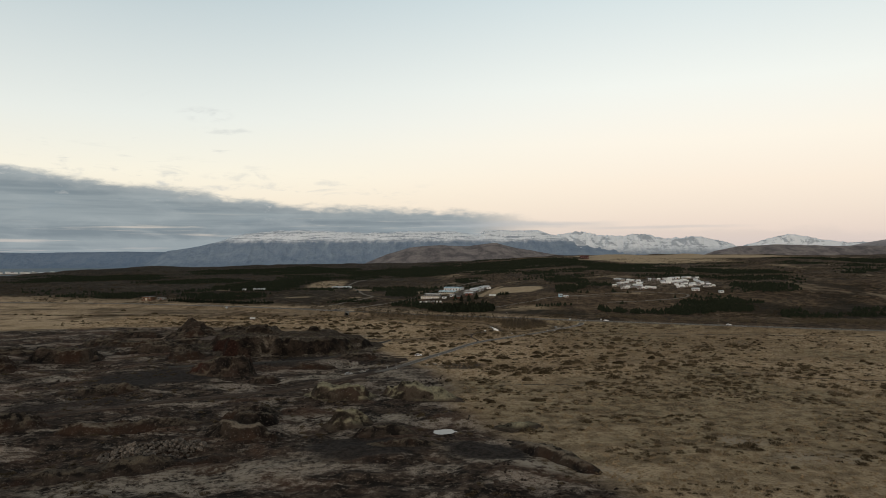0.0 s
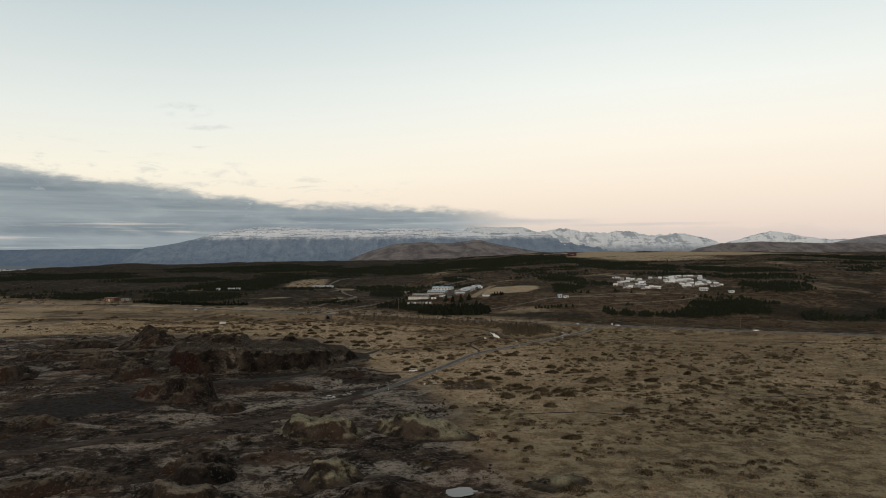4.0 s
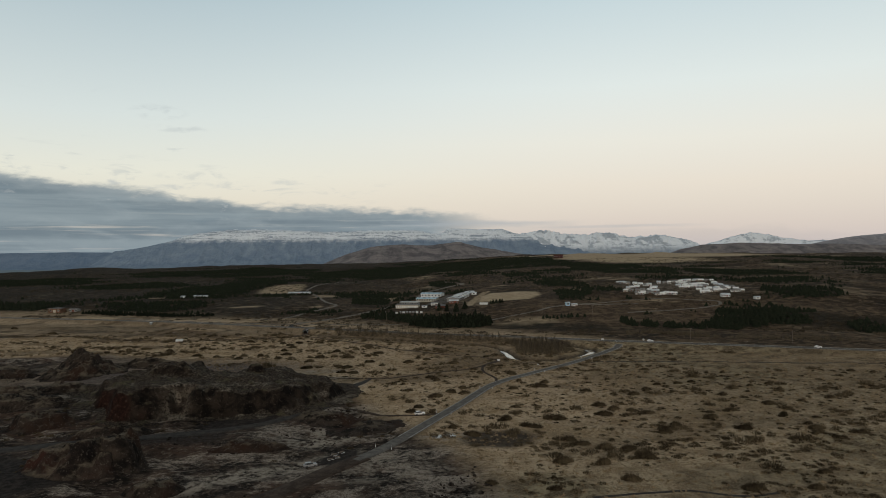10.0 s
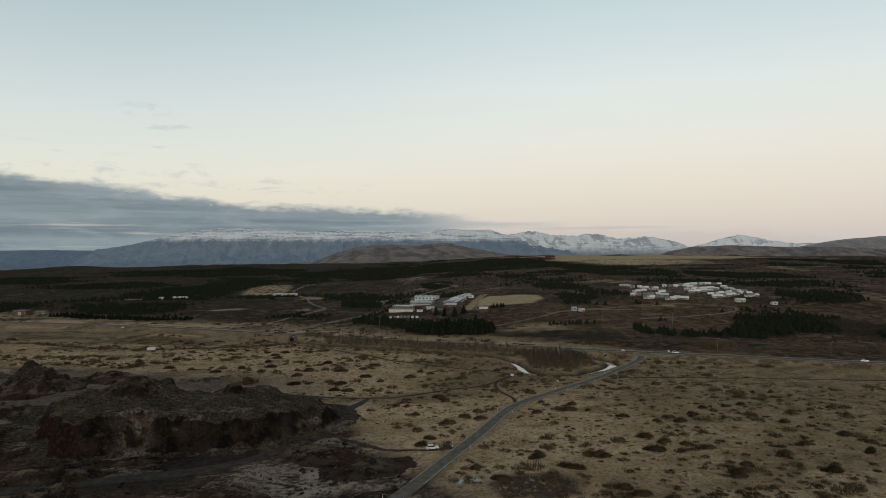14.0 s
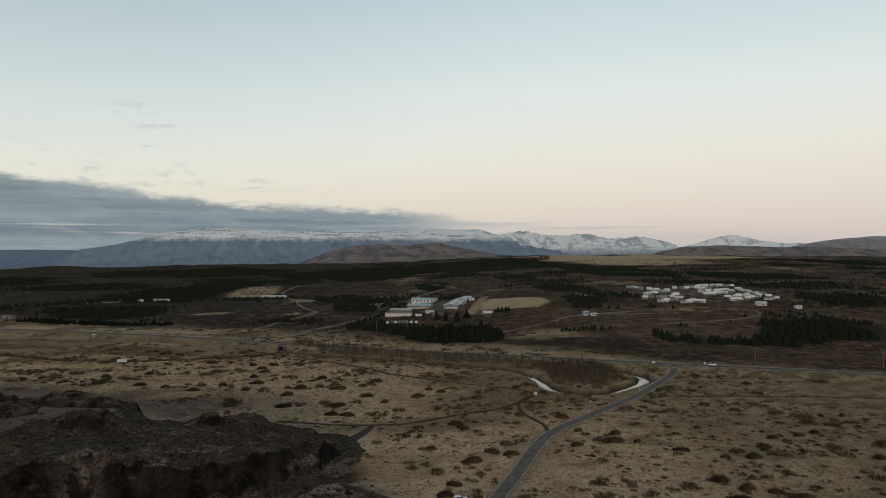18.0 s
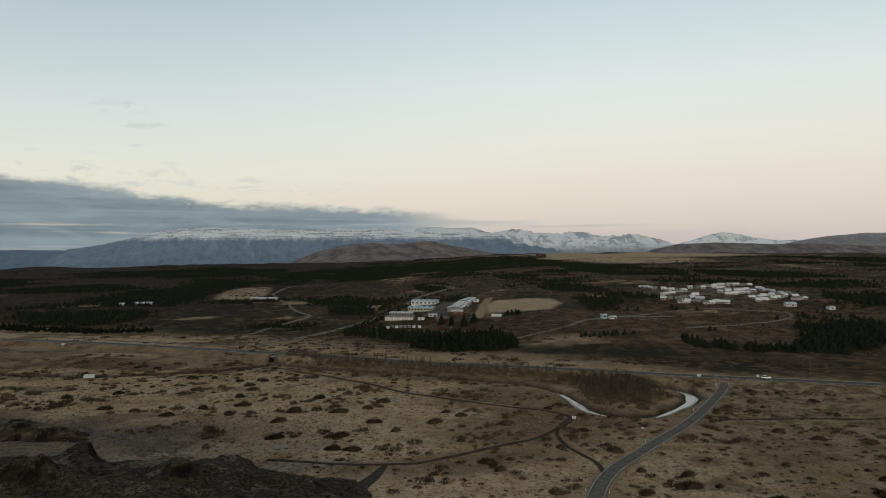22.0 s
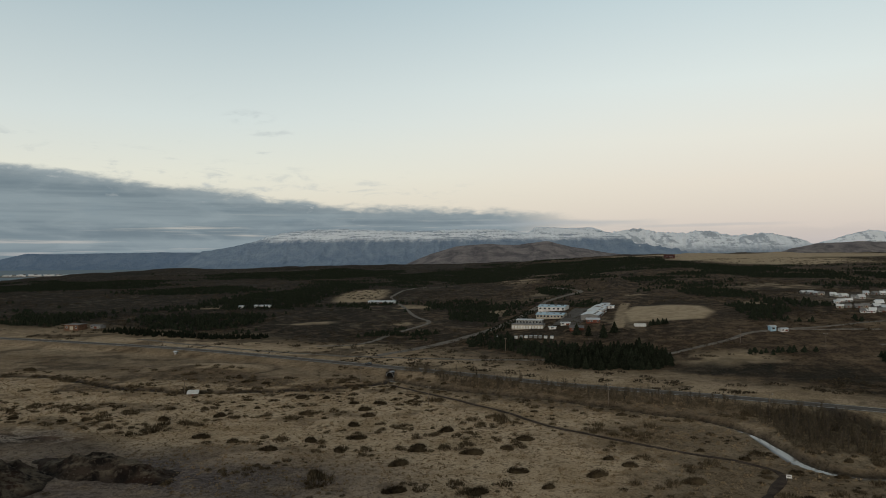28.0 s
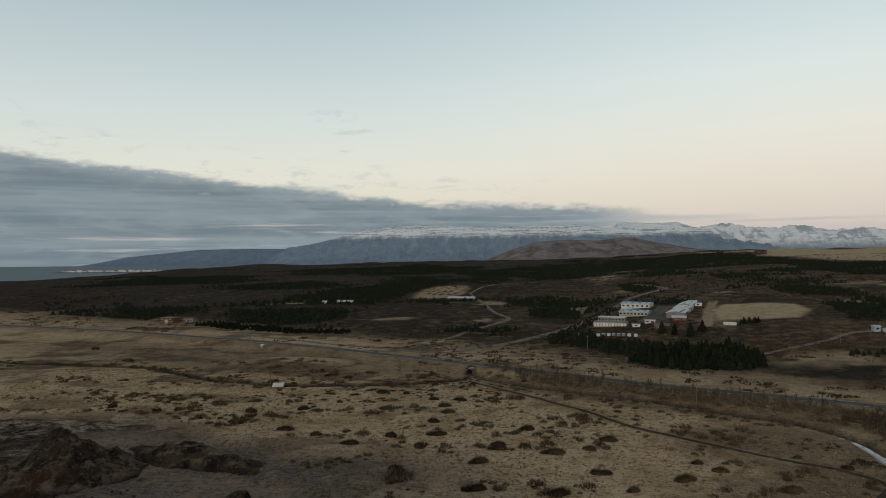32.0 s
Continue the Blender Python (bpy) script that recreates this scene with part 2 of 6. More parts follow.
    pl = n.node("ShaderNodeSeparateColor")
    n.put(plants.outputs[0], pl.inputs[0])
    # rust-red heather in the east, dark birch brush in the west
    rust = n.mix(n.step(tufty, 0.42, 0.58), (0.046, 0.031, 0.020), (0.126, 0.087, 0.052))
    rust = n.mix(n.math("MULTIPLY", n.step(n.noise(where, 0.05, 6, 0.68, 0.5), 0.55, 0.63), 0.6), rust, (0.235, 0.170, 0.104))
    heath = n.mix(n.math("MULTIPLY", pl.outputs[0], 0.8), heath, rust)
    heath = n.mix(n.math("MULTIPLY", pl.outputs[1], n.step(mid, 0.64, 0.44, 0.50, 0.95)), heath, n.mix(n.step(fine, 0.4, 0.64), (0.010, 0.0088, 0.0062), (0.036, 0.028, 0.018)))
    c = n.mix(z.outputs[2], grass, heath)
    c = n.mix(cv.outputs[0], c, moss)
    c = n.mix(z.outputs[0], c, scoria)
    gravel = n.mix(n.step(n.math("ADD", n.math("MULTIPLY", fine, 0.6), n.math("MULTIPLY", grain, 0.4)), 0.42, 0.60), (0.058, 0.047, 0.044), (0.160, 0.134, 0.124))
    gravel = n.mix(n.math("MULTIPLY", n.step(clod, 0.53, 0.62), 0.6), gravel, (0.050, 0.040, 0.036))
    c = n.mix(n.math("MULTIPLY", pl.outputs[2], n.step(mid, 0.30, 0.52, 0.55, 1.0)), c, gravel)
    c = n.mix(n.math("MULTIPLY", z.outputs[1], n.step(n.math("ADD", n.math("MULTIPLY", mid, 0.5), n.math("MULTIPLY", fine, 0.5)), 0.42, 0.58)), c, (0.300, 0.262, 0.210))
    c = n.mix(cv.outputs[1], c, n.mix(n.step(mid, 0.40, 0.60), (0.330, 0.250, 0.155), (0.440, 0.340, 0.220)))
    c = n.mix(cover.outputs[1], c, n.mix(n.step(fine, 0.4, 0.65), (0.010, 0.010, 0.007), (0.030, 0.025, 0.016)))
    c = n.mix(cv.outputs[2], c, n.mix(n.step(fine, 0.38, 0.62), (0.020, 0.0175, 0.0160), (0.044, 0.037, 0.032)))
    n.put(c, b.inputs["Base Color"])
    bump(n, b, n.math("ADD", n.math("MULTIPLY", mid, 0.9), n.math("ADD", n.math("MULTIPLY", fine, 0.5), n.math("MULTIPLY", grain, 0.12))), 0.9, 1.2)
    return m


def rock_material(name, dark, light, red, moss, lo=0.66, hi=0.88, gap=0.40):
    """Scoria rock; dry moss gathers on the level tops."""
    m, n, b = material(name, 0.95)
    geo = n.node("ShaderNodeNewGeometry")
    where = geo.outputs["Position"]
    s = n.node("ShaderNodeSeparateXYZ")
    n.put(geo.outputs["Normal"], s.inputs[0])
    mid, fine = n.noise(where, 0.22, 5, 0.65, 0.5), n.noise(where, 1.3, 4, 0.65)
    c = n.mix(n.step(mid, 0.36, 0.64), dark, light)
    c = n.mix(n.step(n.noise(where, 0.07, 3), 0.50, 0.64), c, red)
    c = n.mix(n.math("MULTIPLY", n.step(fine, 0.56, 0.68), 0.6), c, (0.130, 0.108, 0.088))
    tilt = n.math("ADD", s.outputs[2], n.math("MULTIPLY", n.math("SUBTRACT", fine, 0.5), 0.35))
    top = n.math("MULTIPLY", n.step(tilt, lo, hi), n.step(n.math("ADD", n.math("MULTIPLY", mid, 0.6), n.math("MULTIPLY", fine, 0.4)), gap, gap + 0.16))
    p = n.node("ShaderNodeSeparateXYZ")
    n.put(where, p.inputs[0])
    top = n.math("MULTIPLY", top, n.step(p.outputs[2], 0.3, 1.5))
    c = n.mix(top, c, n.mix(n.step(fine, 0.4, 0.62), moss, tuple(v * 0.55 for v in moss)))
    n.put(c, b.inputs["Base Color"])
    bump(n, b, n.math("ADD", mid, n.math("MULTIPLY", fine, 0.6)), 1.0, 0.9)
    return m


def bluff_material():
    """Dug scoria: near-black and rust-red cut faces, gravel and thin moss on the level top."""
    m, n, b = material("dug_scoria", 0.95)
    geo = n.node("ShaderNodeNewGeometry")
    where = geo.outputs["Position"]
    s = n.node("ShaderNodeSeparateXYZ")
    n.put(geo.outputs["Normal"], s.inputs[0])
    kind = n.node("ShaderNodeVertexColor", layer_name="face")
    k = n.node("ShaderNodeSeparateColor")
    n.put(kind.outputs[0], k.inputs[0])
    mid, fine, grain = n.noise(where, 0.20, 5, 0.65, 0.5), n.noise(where, 1.1, 5, 0.7), n.noise(where, 3.2, 3, 0.6)
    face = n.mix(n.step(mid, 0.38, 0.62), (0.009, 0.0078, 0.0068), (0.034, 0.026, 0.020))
    face = n.mix(n.math("MULTIPLY", k.outputs[0], n.step(mid, 0.30, 0.55, 0.6, 1.0)), face, n.mix(n.step(fine, 0.40, 0.62), (0.017, 0.0090, 0.0070), (0.034, 0.0160, 0.0120)))
    face = n.mix(n.math("MULTIPLY", n.step(fine, 0.57, 0.66), 0.5), face, (0.088, 0.068, 0.053))
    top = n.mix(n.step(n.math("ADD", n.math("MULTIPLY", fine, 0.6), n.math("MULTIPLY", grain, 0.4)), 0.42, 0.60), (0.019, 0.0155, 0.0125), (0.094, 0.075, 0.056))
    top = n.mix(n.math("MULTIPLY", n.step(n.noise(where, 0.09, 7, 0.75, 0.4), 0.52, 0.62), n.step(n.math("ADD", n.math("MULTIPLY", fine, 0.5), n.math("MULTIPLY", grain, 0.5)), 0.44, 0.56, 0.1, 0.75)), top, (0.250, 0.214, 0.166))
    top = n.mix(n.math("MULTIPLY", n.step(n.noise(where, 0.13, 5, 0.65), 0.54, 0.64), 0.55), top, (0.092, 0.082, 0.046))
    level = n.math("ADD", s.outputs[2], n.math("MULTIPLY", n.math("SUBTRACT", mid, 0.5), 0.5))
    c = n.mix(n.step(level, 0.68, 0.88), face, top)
    c = n.mix(n.math("MULTIPLY", k.outputs[1], n.step(fine, 0.36, 0.58)), c, (0.210, 0.175, 0.135))
    n.put(c, b.inputs["Base Color"])
    bump(n, b, n.math("ADD", mid, n.math("MULTIPLY", fine, 0.7)), 1.0, 0.9)
    return m


def mountain_material(name, low, high, snow_from, snow_to, snow_amount, bedded=0.62):
    """Basalt in level beds, cut by gullies, with snow that lies on the upper beds and runs down the gullies."""
    m, n, b = material(name, 0.95)
    geo = n.node("ShaderNodeNewGeometry")
    where = geo.outputs["Position"]
    p = n.node("ShaderNodeSeparateXYZ")
    n.put(where, p.inputs[0])
    mid, fine = n.noise(where, 0.012, 6, 0.66, 0.6), n.noise(n.scaled(where, 1, 1, 2.0), 0.06, 5, 0.7)
    beds = n.noise(n.scaled(where, 0.10, 0.10, 2.2), 0.055, 5, 0.62, 0.3)
    gully = n.noise(n.scaled(where, 1.0, 0.3, 0.10), 0.034, 5, 0.68, 0.3)
    c = n.mix(n.step(mid, 0.34, 0.66), low, high)
    c = n.mix(n.math("MULTIPLY", n.step(fine, 0.52, 0.66), 0.35), c, tuple(v * 0.62 for v in low))
    c = n.mix(n.math("MULTIPLY", n.step(gully, 0.52, 0.66), 0.12), c, tuple(min(1.0, v * 1.4) for v in high))
    level = n.math("ADD", p.outputs[2], n.math("MULTIPLY", n.math("SUBTRACT", mid, 0.5), 55.0))
    level = n.math("ADD", level, n.math("MULTIPLY", n.math("SUBTRACT", gully, 0.5), 34.0))
    level = n.math("ADD", level, n.math("MULTIPLY", n.math("SUBTRACT", fine, 0.5), 40.0))
    snow = n.step(level, snow_from, snow_to)
    bare = n.step(n.math("ADD", n.math("MULTIPLY", beds, bedded), n.math("MULTIPLY", fine if bedded > 0.5 else mid, 1 - bedded)), 0.50, 0.57)
    snow = n.math("MULTIPLY", n.math("MULTIPLY", snow, n.math("SUBTRACT", 1.0, n.math("MULTIPLY", bare, 0.75))), snow_amount)
    c = n.mix(snow, c, (0.84, 0.90, 0.95))
    n.put(c, b.inputs["Base Color"])
    bump(n, b, n.math("ADD", mid, n.math("MULTIPLY", fine, 0.5)), 0.9, 16.0)
    return m


def water_material(name, tint, rough):
    m, n, b = material(name, rough)
    b.inputs["Base Color"].default_value = (*tint, 1)
    b.inputs["IOR"].default_value = 1.33
    b.inputs["Specular IOR Level"].default_value = 0.6 if rough < 0.5 else 0.05
    where = n.node("ShaderNodeNewGeometry").outputs["Position"]
    bump(n, b, n.noise(n.scaled(where, 1, 0.5, 1), 1.2, 3), 0.08, 0.1)
    return m


M_GROUND = ground_material()
M_ROCK = rock_material("scoria_rock", (0.012, 0.0105, 0.0095), (0.054, 0.042, 0.033), (0.036, 0.022, 0.016), (0.175, 0.144, 0.104), 0.72, 0.94, 0.42)
M_RED = rock_material("red_scoria", (0.013, 0.011, 0.010), (0.046, 0.034, 0.027), (0.044, 0.021, 0.016), (0.160, 0.130, 0.094))
M_MOSSY = rock_material("mossy_rock", (0.018, 0.015, 0.012), (0.066, 0.053, 0.040), (0.050, 0.035, 0.026), (0.320, 0.290, 0.190), 0.66, 0.88, 0.36)
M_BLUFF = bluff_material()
M_CREST = rock_material("crested_rock", (0.011, 0.0095, 0.0085), (0.046, 0.036, 0.028), (0.044, 0.028, 0.020), (0.250, 0.208, 0.155), 0.74, 0.93, 0.40)
# blue in the far mountains' rock tones is distance haze put into the colour
M_ESJA = mountain_material("hazed_snowy_basalt", (0.186, 0.254, 0.345), (0.256, 0.330, 0.412), 106, 146, 1.0)
M_PEAKS = mountain_material("hazed_snowy_peaks", (0.25, 0.315, 0.395), (0.35, 0.41, 0.475), 24, 92, 1.0, 0.25)
M_FELL = mountain_material("brown_fell", (0.125, 0.116, 0.122), (0.270, 0.245, 0.232), 5000, 6000, 0.0)
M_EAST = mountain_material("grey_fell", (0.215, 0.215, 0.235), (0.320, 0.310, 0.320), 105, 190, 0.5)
M_COAST = mountain_material("hazed_blue_range", (0.150, 0.218, 0.312), (0.190, 0.258, 0.348), 62, 90, 0.35)
M_RIVER = water_material("river_water", (0.150, 0.128, 0.105), 0.10)
M_SEA = water_material("sea_water", (0.20, 0.25, 0.28), 0.9)
M_ASPHALT = plain("asphalt", (0.090, 0.083, 0.074), (0.160, 0.148, 0.131), 0.5, 0.9, relief=0.2, local=False)
M_HIGHWAY = plain("worn_asphalt", (0.072, 0.064, 0.055), (0.125, 0.112, 0.096), 0.3, 0.9, relief=0.2, local=False)
M_DIRT = plain("gravel_track", (0.036, 0.027, 0.021), (0.082, 0.061, 0.047), 0.3, 0.95, relief=0.5, local=False)
M_TRACK = plain("dark_gravel", (0.036, 0.033, 0.030), (0.068, 0.061, 0.054), 0.4, 0.95, relief=0.4, local=False)
M_VERGE = plain("pale_verge", (0.110, 0.095, 0.078), (0.220, 0.195, 0.165), 0.4, 0.95, relief=0.5, local=False)
M_PAINT = plain("road_paint", (0.55, 0.55, 0.53), (0.72, 0.72, 0.70), 1.0, 0.7, local=False)
M_EDGE = plain("worn_edge_paint", (0.16, 0.155, 0.145), (0.38, 0.37, 0.35), 0.8, 0.8, local=False)


# ---- terrain ----
def value_noise(x, y, seed=0):
    """Smooth noise of arrays x, y, between -1 and 1."""
    xi, yi = np.floor(x).astype(np.int64), np.floor(y).astype(np.int64)
    fx, fy = x - xi, y - yi
    fx, fy = fx * fx * fx * (fx * (fx * 6 - 15) + 10), fy * fy * fy * (fy * (fy * 6 - 15) + 10)

    def corner(i, j):
        h = (i * 374761393 + j * 668265263 + seed * 974634777) & 0xFFFFFFFF
        h = ((h ^ (h >> 13)) * 1274126177) & 0xFFFFFFFF
        return ((h ^ (h >> 16)) & 0xFFFF) / 32767.5 - 1

    a, b, c, d = corner(xi, yi), corner(xi + 1, yi), corner(xi, yi + 1), corner(xi + 1, yi + 1)
    return (a * (1 - fx) + b * fx) * (1 - fy) + (c * (1 - fx) + d * fx) * fy


def fractal(x, y, scale, octaves=4, gain=0.5, seed=0, ridged=False):
    total, amp, norm = 0.0, 1.0, 0.0
    x, y = np.asarray(x, float) / scale, np.asarray(y, float) / scale
    for k in range(octaves):
        v = value_noise(x + 17.3 * k, y - 9.1 * k, seed + k)
        total = total + amp * ((1 - 2 * np.abs(v)) if ridged else v)
        norm += amp
        x, y, amp = (0.8 * x - 0.6 * y) * 2.03, (0.6 * x + 0.8 * y) * 2.03, amp * gain
    return total / norm


def ease(lo, hi, v):
    t = np.clip((v - lo) / (hi - lo), 0, 1)
    return t * t * (3 - 2 * t)


def curve(points, step=3.0):
    """A Catmull-Rom line through plan points, sampled evenly."""
    p = np.array([points[0], *points, points[-1]], float)
    p[0], p[-1] = 2 * p[1] - p[2], 2 * p[-2] - p[-3]
    out = []
    for a, b, c, d in zip(p[:-3], p[1:-2], p[2:-1], p[3:]):
        k = max(2, int(np.hypot(*(c - b)) / step))
        t = (np.arange(k) / k)[:, None]
        out.append(0.5 * (2 * b + (c - a) * t + (2 * a - 5 * b + 4 * c - d) * t ** 2 + (3 * b - a - 3 * c + d) * t ** 3))
    return np.vstack([*out, p[-2][None]])


def distance(x, y, line):
    """Distance of plan points to a polyline (N x 2), and the share of the way along it."""
    x, y = np.asarray(x, float), np.asarray(y, float)
    (x0, y0), (x1, y1) = line.min(0) - 48, line.max(0) + 48
    near = (x > x0) & (x < x1) & (y > y0) & (y < y1)
    if near.size > 400 and not near.all():
        r, s = np.full(x.shape, 1e9), np.zeros(x.shape)
        if near.any():
            r[near], s[near] = distance(x[near], y[near], line)
        return r, s
    best, along = np.full(np.shape(x), 1e9), np.zeros(np.shape(x))
    for k, (a, b) in enumerate(zip(line[:-1], line[1:])):
        d = b - a
        t = np.clip(((x - a[0]) * d[0] + (y - a[1]) * d[1]) / max(d @ d, 1e-9), 0, 1)
        r = np.hypot(x - a[0] - t * d[0], y - a[1] - t * d[1])
        along = np.where(r < best, (k + t) / (len(line) - 1), along)
        best = np.minimum(best, r)
    return best, along


def inside(x, y, corners):
    r = np.zeros(np.shape(x), bool)
    for (x0, y0), (x1, y1) in zip(corners, corners[1:] + corners[:1]):
        if y0 != y1:
            r ^= ((y0 > y) != (y1 > y)) & (x < (x1 - x0) * (y - y0) / (y1 - y0) + x0)
    return r


MAIN_ROAD = curve([(-700, 830), (-420, 742), (-249, 684), (-178, 655), (-104, 617), (-52, 590), (-11, 566), (41, 544), (90, 520), (156, 491), (240, 455), (420, 385), (700, 280)], 6)
LANE = curve([(101, 517), (98, 507), (80, 481), (60, 455), (37, 430), (18, 407), (2, 372), (-11, 344), (-23, 319), (-35, 301), (-50, 279), (-70, 264), (-97, 250), (-125, 231), (-160, 212), (-230, 190), (-330, 170)], 3)
QUARRY_TRACK = curve([(-31, 423), (-34, 414), (-37, 407), (-39, 393), (-41, 380), (-45, 369), (-53, 357), (-64, 346), (-82, 338), (-105, 332), (-125, 325)], 3)
LOOP_TRACK = curve([(-40, 376), (-35, 369), (-29, 362), (-22, 357), (-14, 356), (-6, 358)], 2)
FOOT_PATH = curve([(19, 409), (20, 420), (17, 436), (19, 452), (26, 464)], 2)
RIDE_PATH = curve([(-78, 576), (-41, 537), (-18, 507), (8, 486), (27, 468), (14, 447), (-8, 432), (-30, 424), (-60, 432)], 3)
RIVER = curve([(-80.5, 600), (-77, 588), (-52, 567), (-16, 550), (4, 536), (25, 521), (34, 508), (36, 492), (37, 476), (45, 467), (54, 467), (63, 474), (76, 488), (81, 502), (74, 515), (66, 527), (72, 545)], 2)
STREAM = curve([(-420, 612), (-330, 604), (-284, 597), (-227, 593), (-188, 571), (-153, 562), (-116, 564), (-84, 578), (-79, 586)], 3)
NORTH_TRACK = curve([(-250, 720), (-160, 672), (-100, 650), (-40, 640), (30, 642), (75, 665), (110, 690), (170, 690)], 5)
SITE_ROAD = curve([(-95, 652), (-70, 690), (-45, 740), (-20, 800), (0, 880), (20, 960), (60, 1050), (40, 1150)], 6)
QUARRY = [(48, 60), (36, 150), (8, 245), (-4, 318), (-20, 338), (-33, 372), (-40, 408), (-62, 432), (-112, 452), (-150, 498), (-192, 503), (-300, 482), (-480, 470), (-480, -250), (70, -250)]


PUDDLES = ((0, 208), (-6, 331))


def plateau(x, y):
    """Height of the upland north of the road."""
    rise = np.interp(x, [-600, -300, -40, 30, 100, 220, 500], [2, 3.5, 1.5, 7, 12, 16.5, 21])
    near = np.interp(x, [-100, 60, 200], [690, 600, 560])
    z = rise * ease(0, 1, (y - near) / np.interp(x, [-100, 60, 200], [150, 140, 230]))
    az = np.degrees(np.arctan2(x + 20, np.maximum(y - 150, 1)))
    far = np.interp(az, [-60, -38, -30, -15, 0, 6, 12, 28, 45], [-4, -3, -2, 1, 8, 22, 38, 34, 28])
    r = np.hypot(x, y - 150)
    k = ease(850, 2450, r)
    z = z * (1 - k) + far * k
    edge = np.interp(az, [-42, -34, -27, -24], [1650, 1850, 2300, 2700])
    return z - 60 * ease(0, 500, r - edge)


def height(x, y):
    """The lie of the land, without the separate mounds."""
    x, y = np.asarray(x, float), np.asarray(y, float)
    z = plateau(x, y)
    r = np.hypot(x, y - 150)
    road, lane = distance(x, y, MAIN_ROAD)[0], distance(x, y, LANE)[0]
    calm = ease(3, 12, lane) * ease(7, 16, road) * ease(3, 8, distance(x, y, QUARRY_TRACK)[0])
    z = z + 0.35 * fractal(x, y, 14, 3, 0.5, 3) * calm * (1 - ease(700, 1400, r))
    z = z + calm * fractal(x, y, 150, 4, 0.5, 8) * (4.0 * ease(700, 1100, r) + 5.0 * ease(1200, 2200, r))
    q = scoria_zone(x, y)
    z = z + q * calm * (1.3 * fractal(x, y, 34, 4, 0.5, 21, True) + 0.3 * fractal(x, y, 7, 3, 0.5, 31) - 0.4 + 0.9 * ease(300, 220, y) * fractal(x, y * 1.4, 17, 4, 0.55, 23, True))
    # the main road runs on a low bank
    z = z * ease(4, 30, road) + 2.0 * (1 - ease(4.5, 13, road)) * (1 - ease(300, 500, np.abs(x)))
    # low grassy rise in the west meadow
    z = z + 2.2 * np.exp(-((x + 165) / 24) ** 2 - ((y - 611) / 14) ** 2) * ease(7, 16, road)
    for cx, cy in PUDDLES:
        level = np.exp(-((x - cx) ** 2 + (y - cy) ** 2) / 40)
        z = z * (1 - level) - 0.25 * level
    d, a = distance(x, y, RIVER)
    wide = np.interp(a, [0, 0.3, 0.55, 0.62, 0.70, 0.80, 0.95, 1.0], [1.0, 0.9, 1.4, 2.1, 1.4, 2.5, 1.5, 0.9])
    z = z - 2.0 * (1 - ease(wide * 0.8, wide * 1.25 + 1.2, d)) * ease(6.5, 10, road)
    z = z - 1.1 * (1 - ease(1.0, 2.6, distance(x, y, STREAM)[0])) * ease(7, 11, road)
    return z


def scoria_zone(x, y):
    wob_x, wob_y = 9 * fractal(x, y, 40, 3, 0.6, 41), 9 * fractal(x, y, 40, 3, 0.6, 47)
    soft = sum(inside(x + wob_x + dx, y + wob_y + dy, QUARRY).astype(float) for dx in (-4, 0, 4) for dy in (-5, 0, 5)) / 9
    return soft


def blob(x, y, cx, cy, rx, ry, turn=0.0, soft=0.5):
    a = radians(turn)
    u, v = (x - cx) * math.cos(a) + (y - cy) * math.sin(a), -(x - cx) * math.sin(a) + (y - cy) * math.cos(a)
    d = np.hypot(u / rx, v / ry) + 0.22 * fractal(x, y, 0.5 * (rx + ry) * 0.7, 3, 0.55, 53)
    return 1 - ease(1 - soft, 1 + soft * 0.3, d)


def graded(marks):
    """Grid lines from (start, step) marks, the step changing evenly between them."""
    out = [marks[0][0]]
    for (a, s), (b, e) in zip(marks[:-1], marks[1:]):
        while out[-1] < b - 1e-6:
            out.append(out[-1] + s + (e - s) * (out[-1] - a) / (b - a))
    return np.array(out)


def sheet(name, x, y, z, mat, smooth=True, keep=None):
    """A mesh from a grid of places (rows x columns)."""
    r, c = x.shape
    me = bpy.data.meshes.new(name)
    me.vertices.add(r * c)
    me.vertices.foreach_set("co", np.stack([x, y, z], -1).astype(np.float32).ravel())
    i = np.arange(r * c).reshape(r, c)
    quads = np.stack([i[:-1, :-1], i[:-1, 1:], i[1:, 1:], i[1:, :-1]], -1).reshape(-1, 4)
    if keep is not None:
        quads = quads[keep[:-1, :-1].ravel()]
    me.loops.add(quads.size)
    me.loops.foreach_set("vertex_index", quads.ravel().astype(np.int32))
    me.polygons.add(len(quads))
    me.polygons.foreach_set("loop_start", np.arange(0, quads.size, 4, dtype=np.int32))
    me.polygons.foreach_set("use_smooth", np.full(len(quads), smooth))
    me.update(calc_edges=True)
    me.materials.append(mat)
    return me


def paint(me, layer, channels):
    a = me.color_attributes.new(layer, "FLOAT_COLOR", "POINT")
    rgba = np.ones((len(me.vertices), 4), np.float32)
    for k, c in enumerate(channels):
        rgba[:, k] = np.clip(c, 0, 1).ravel()
    a.data.foreach_set("color", rgba.ravel())


WOODS = [(-251, 812, 58, 60), (-244, 1146, 50, 260), (-366, 811, 26, 60), (-52, 847, 22, 50), (40, 1078, 26, 110), (-418, 1232, 70, 130), (-685, 1422, 131, 260), (157, 925, 27, 80), (134, 770, 22, 40),
         (346, 1351, 82, 320), (438, 1104, 62, 160), (331, 729, 32, 32), (931, 1749, 60, 500), (-60, 1750, 190, 420), (180, 1800, 220, 420), (-420, 1900, 240, 300)]


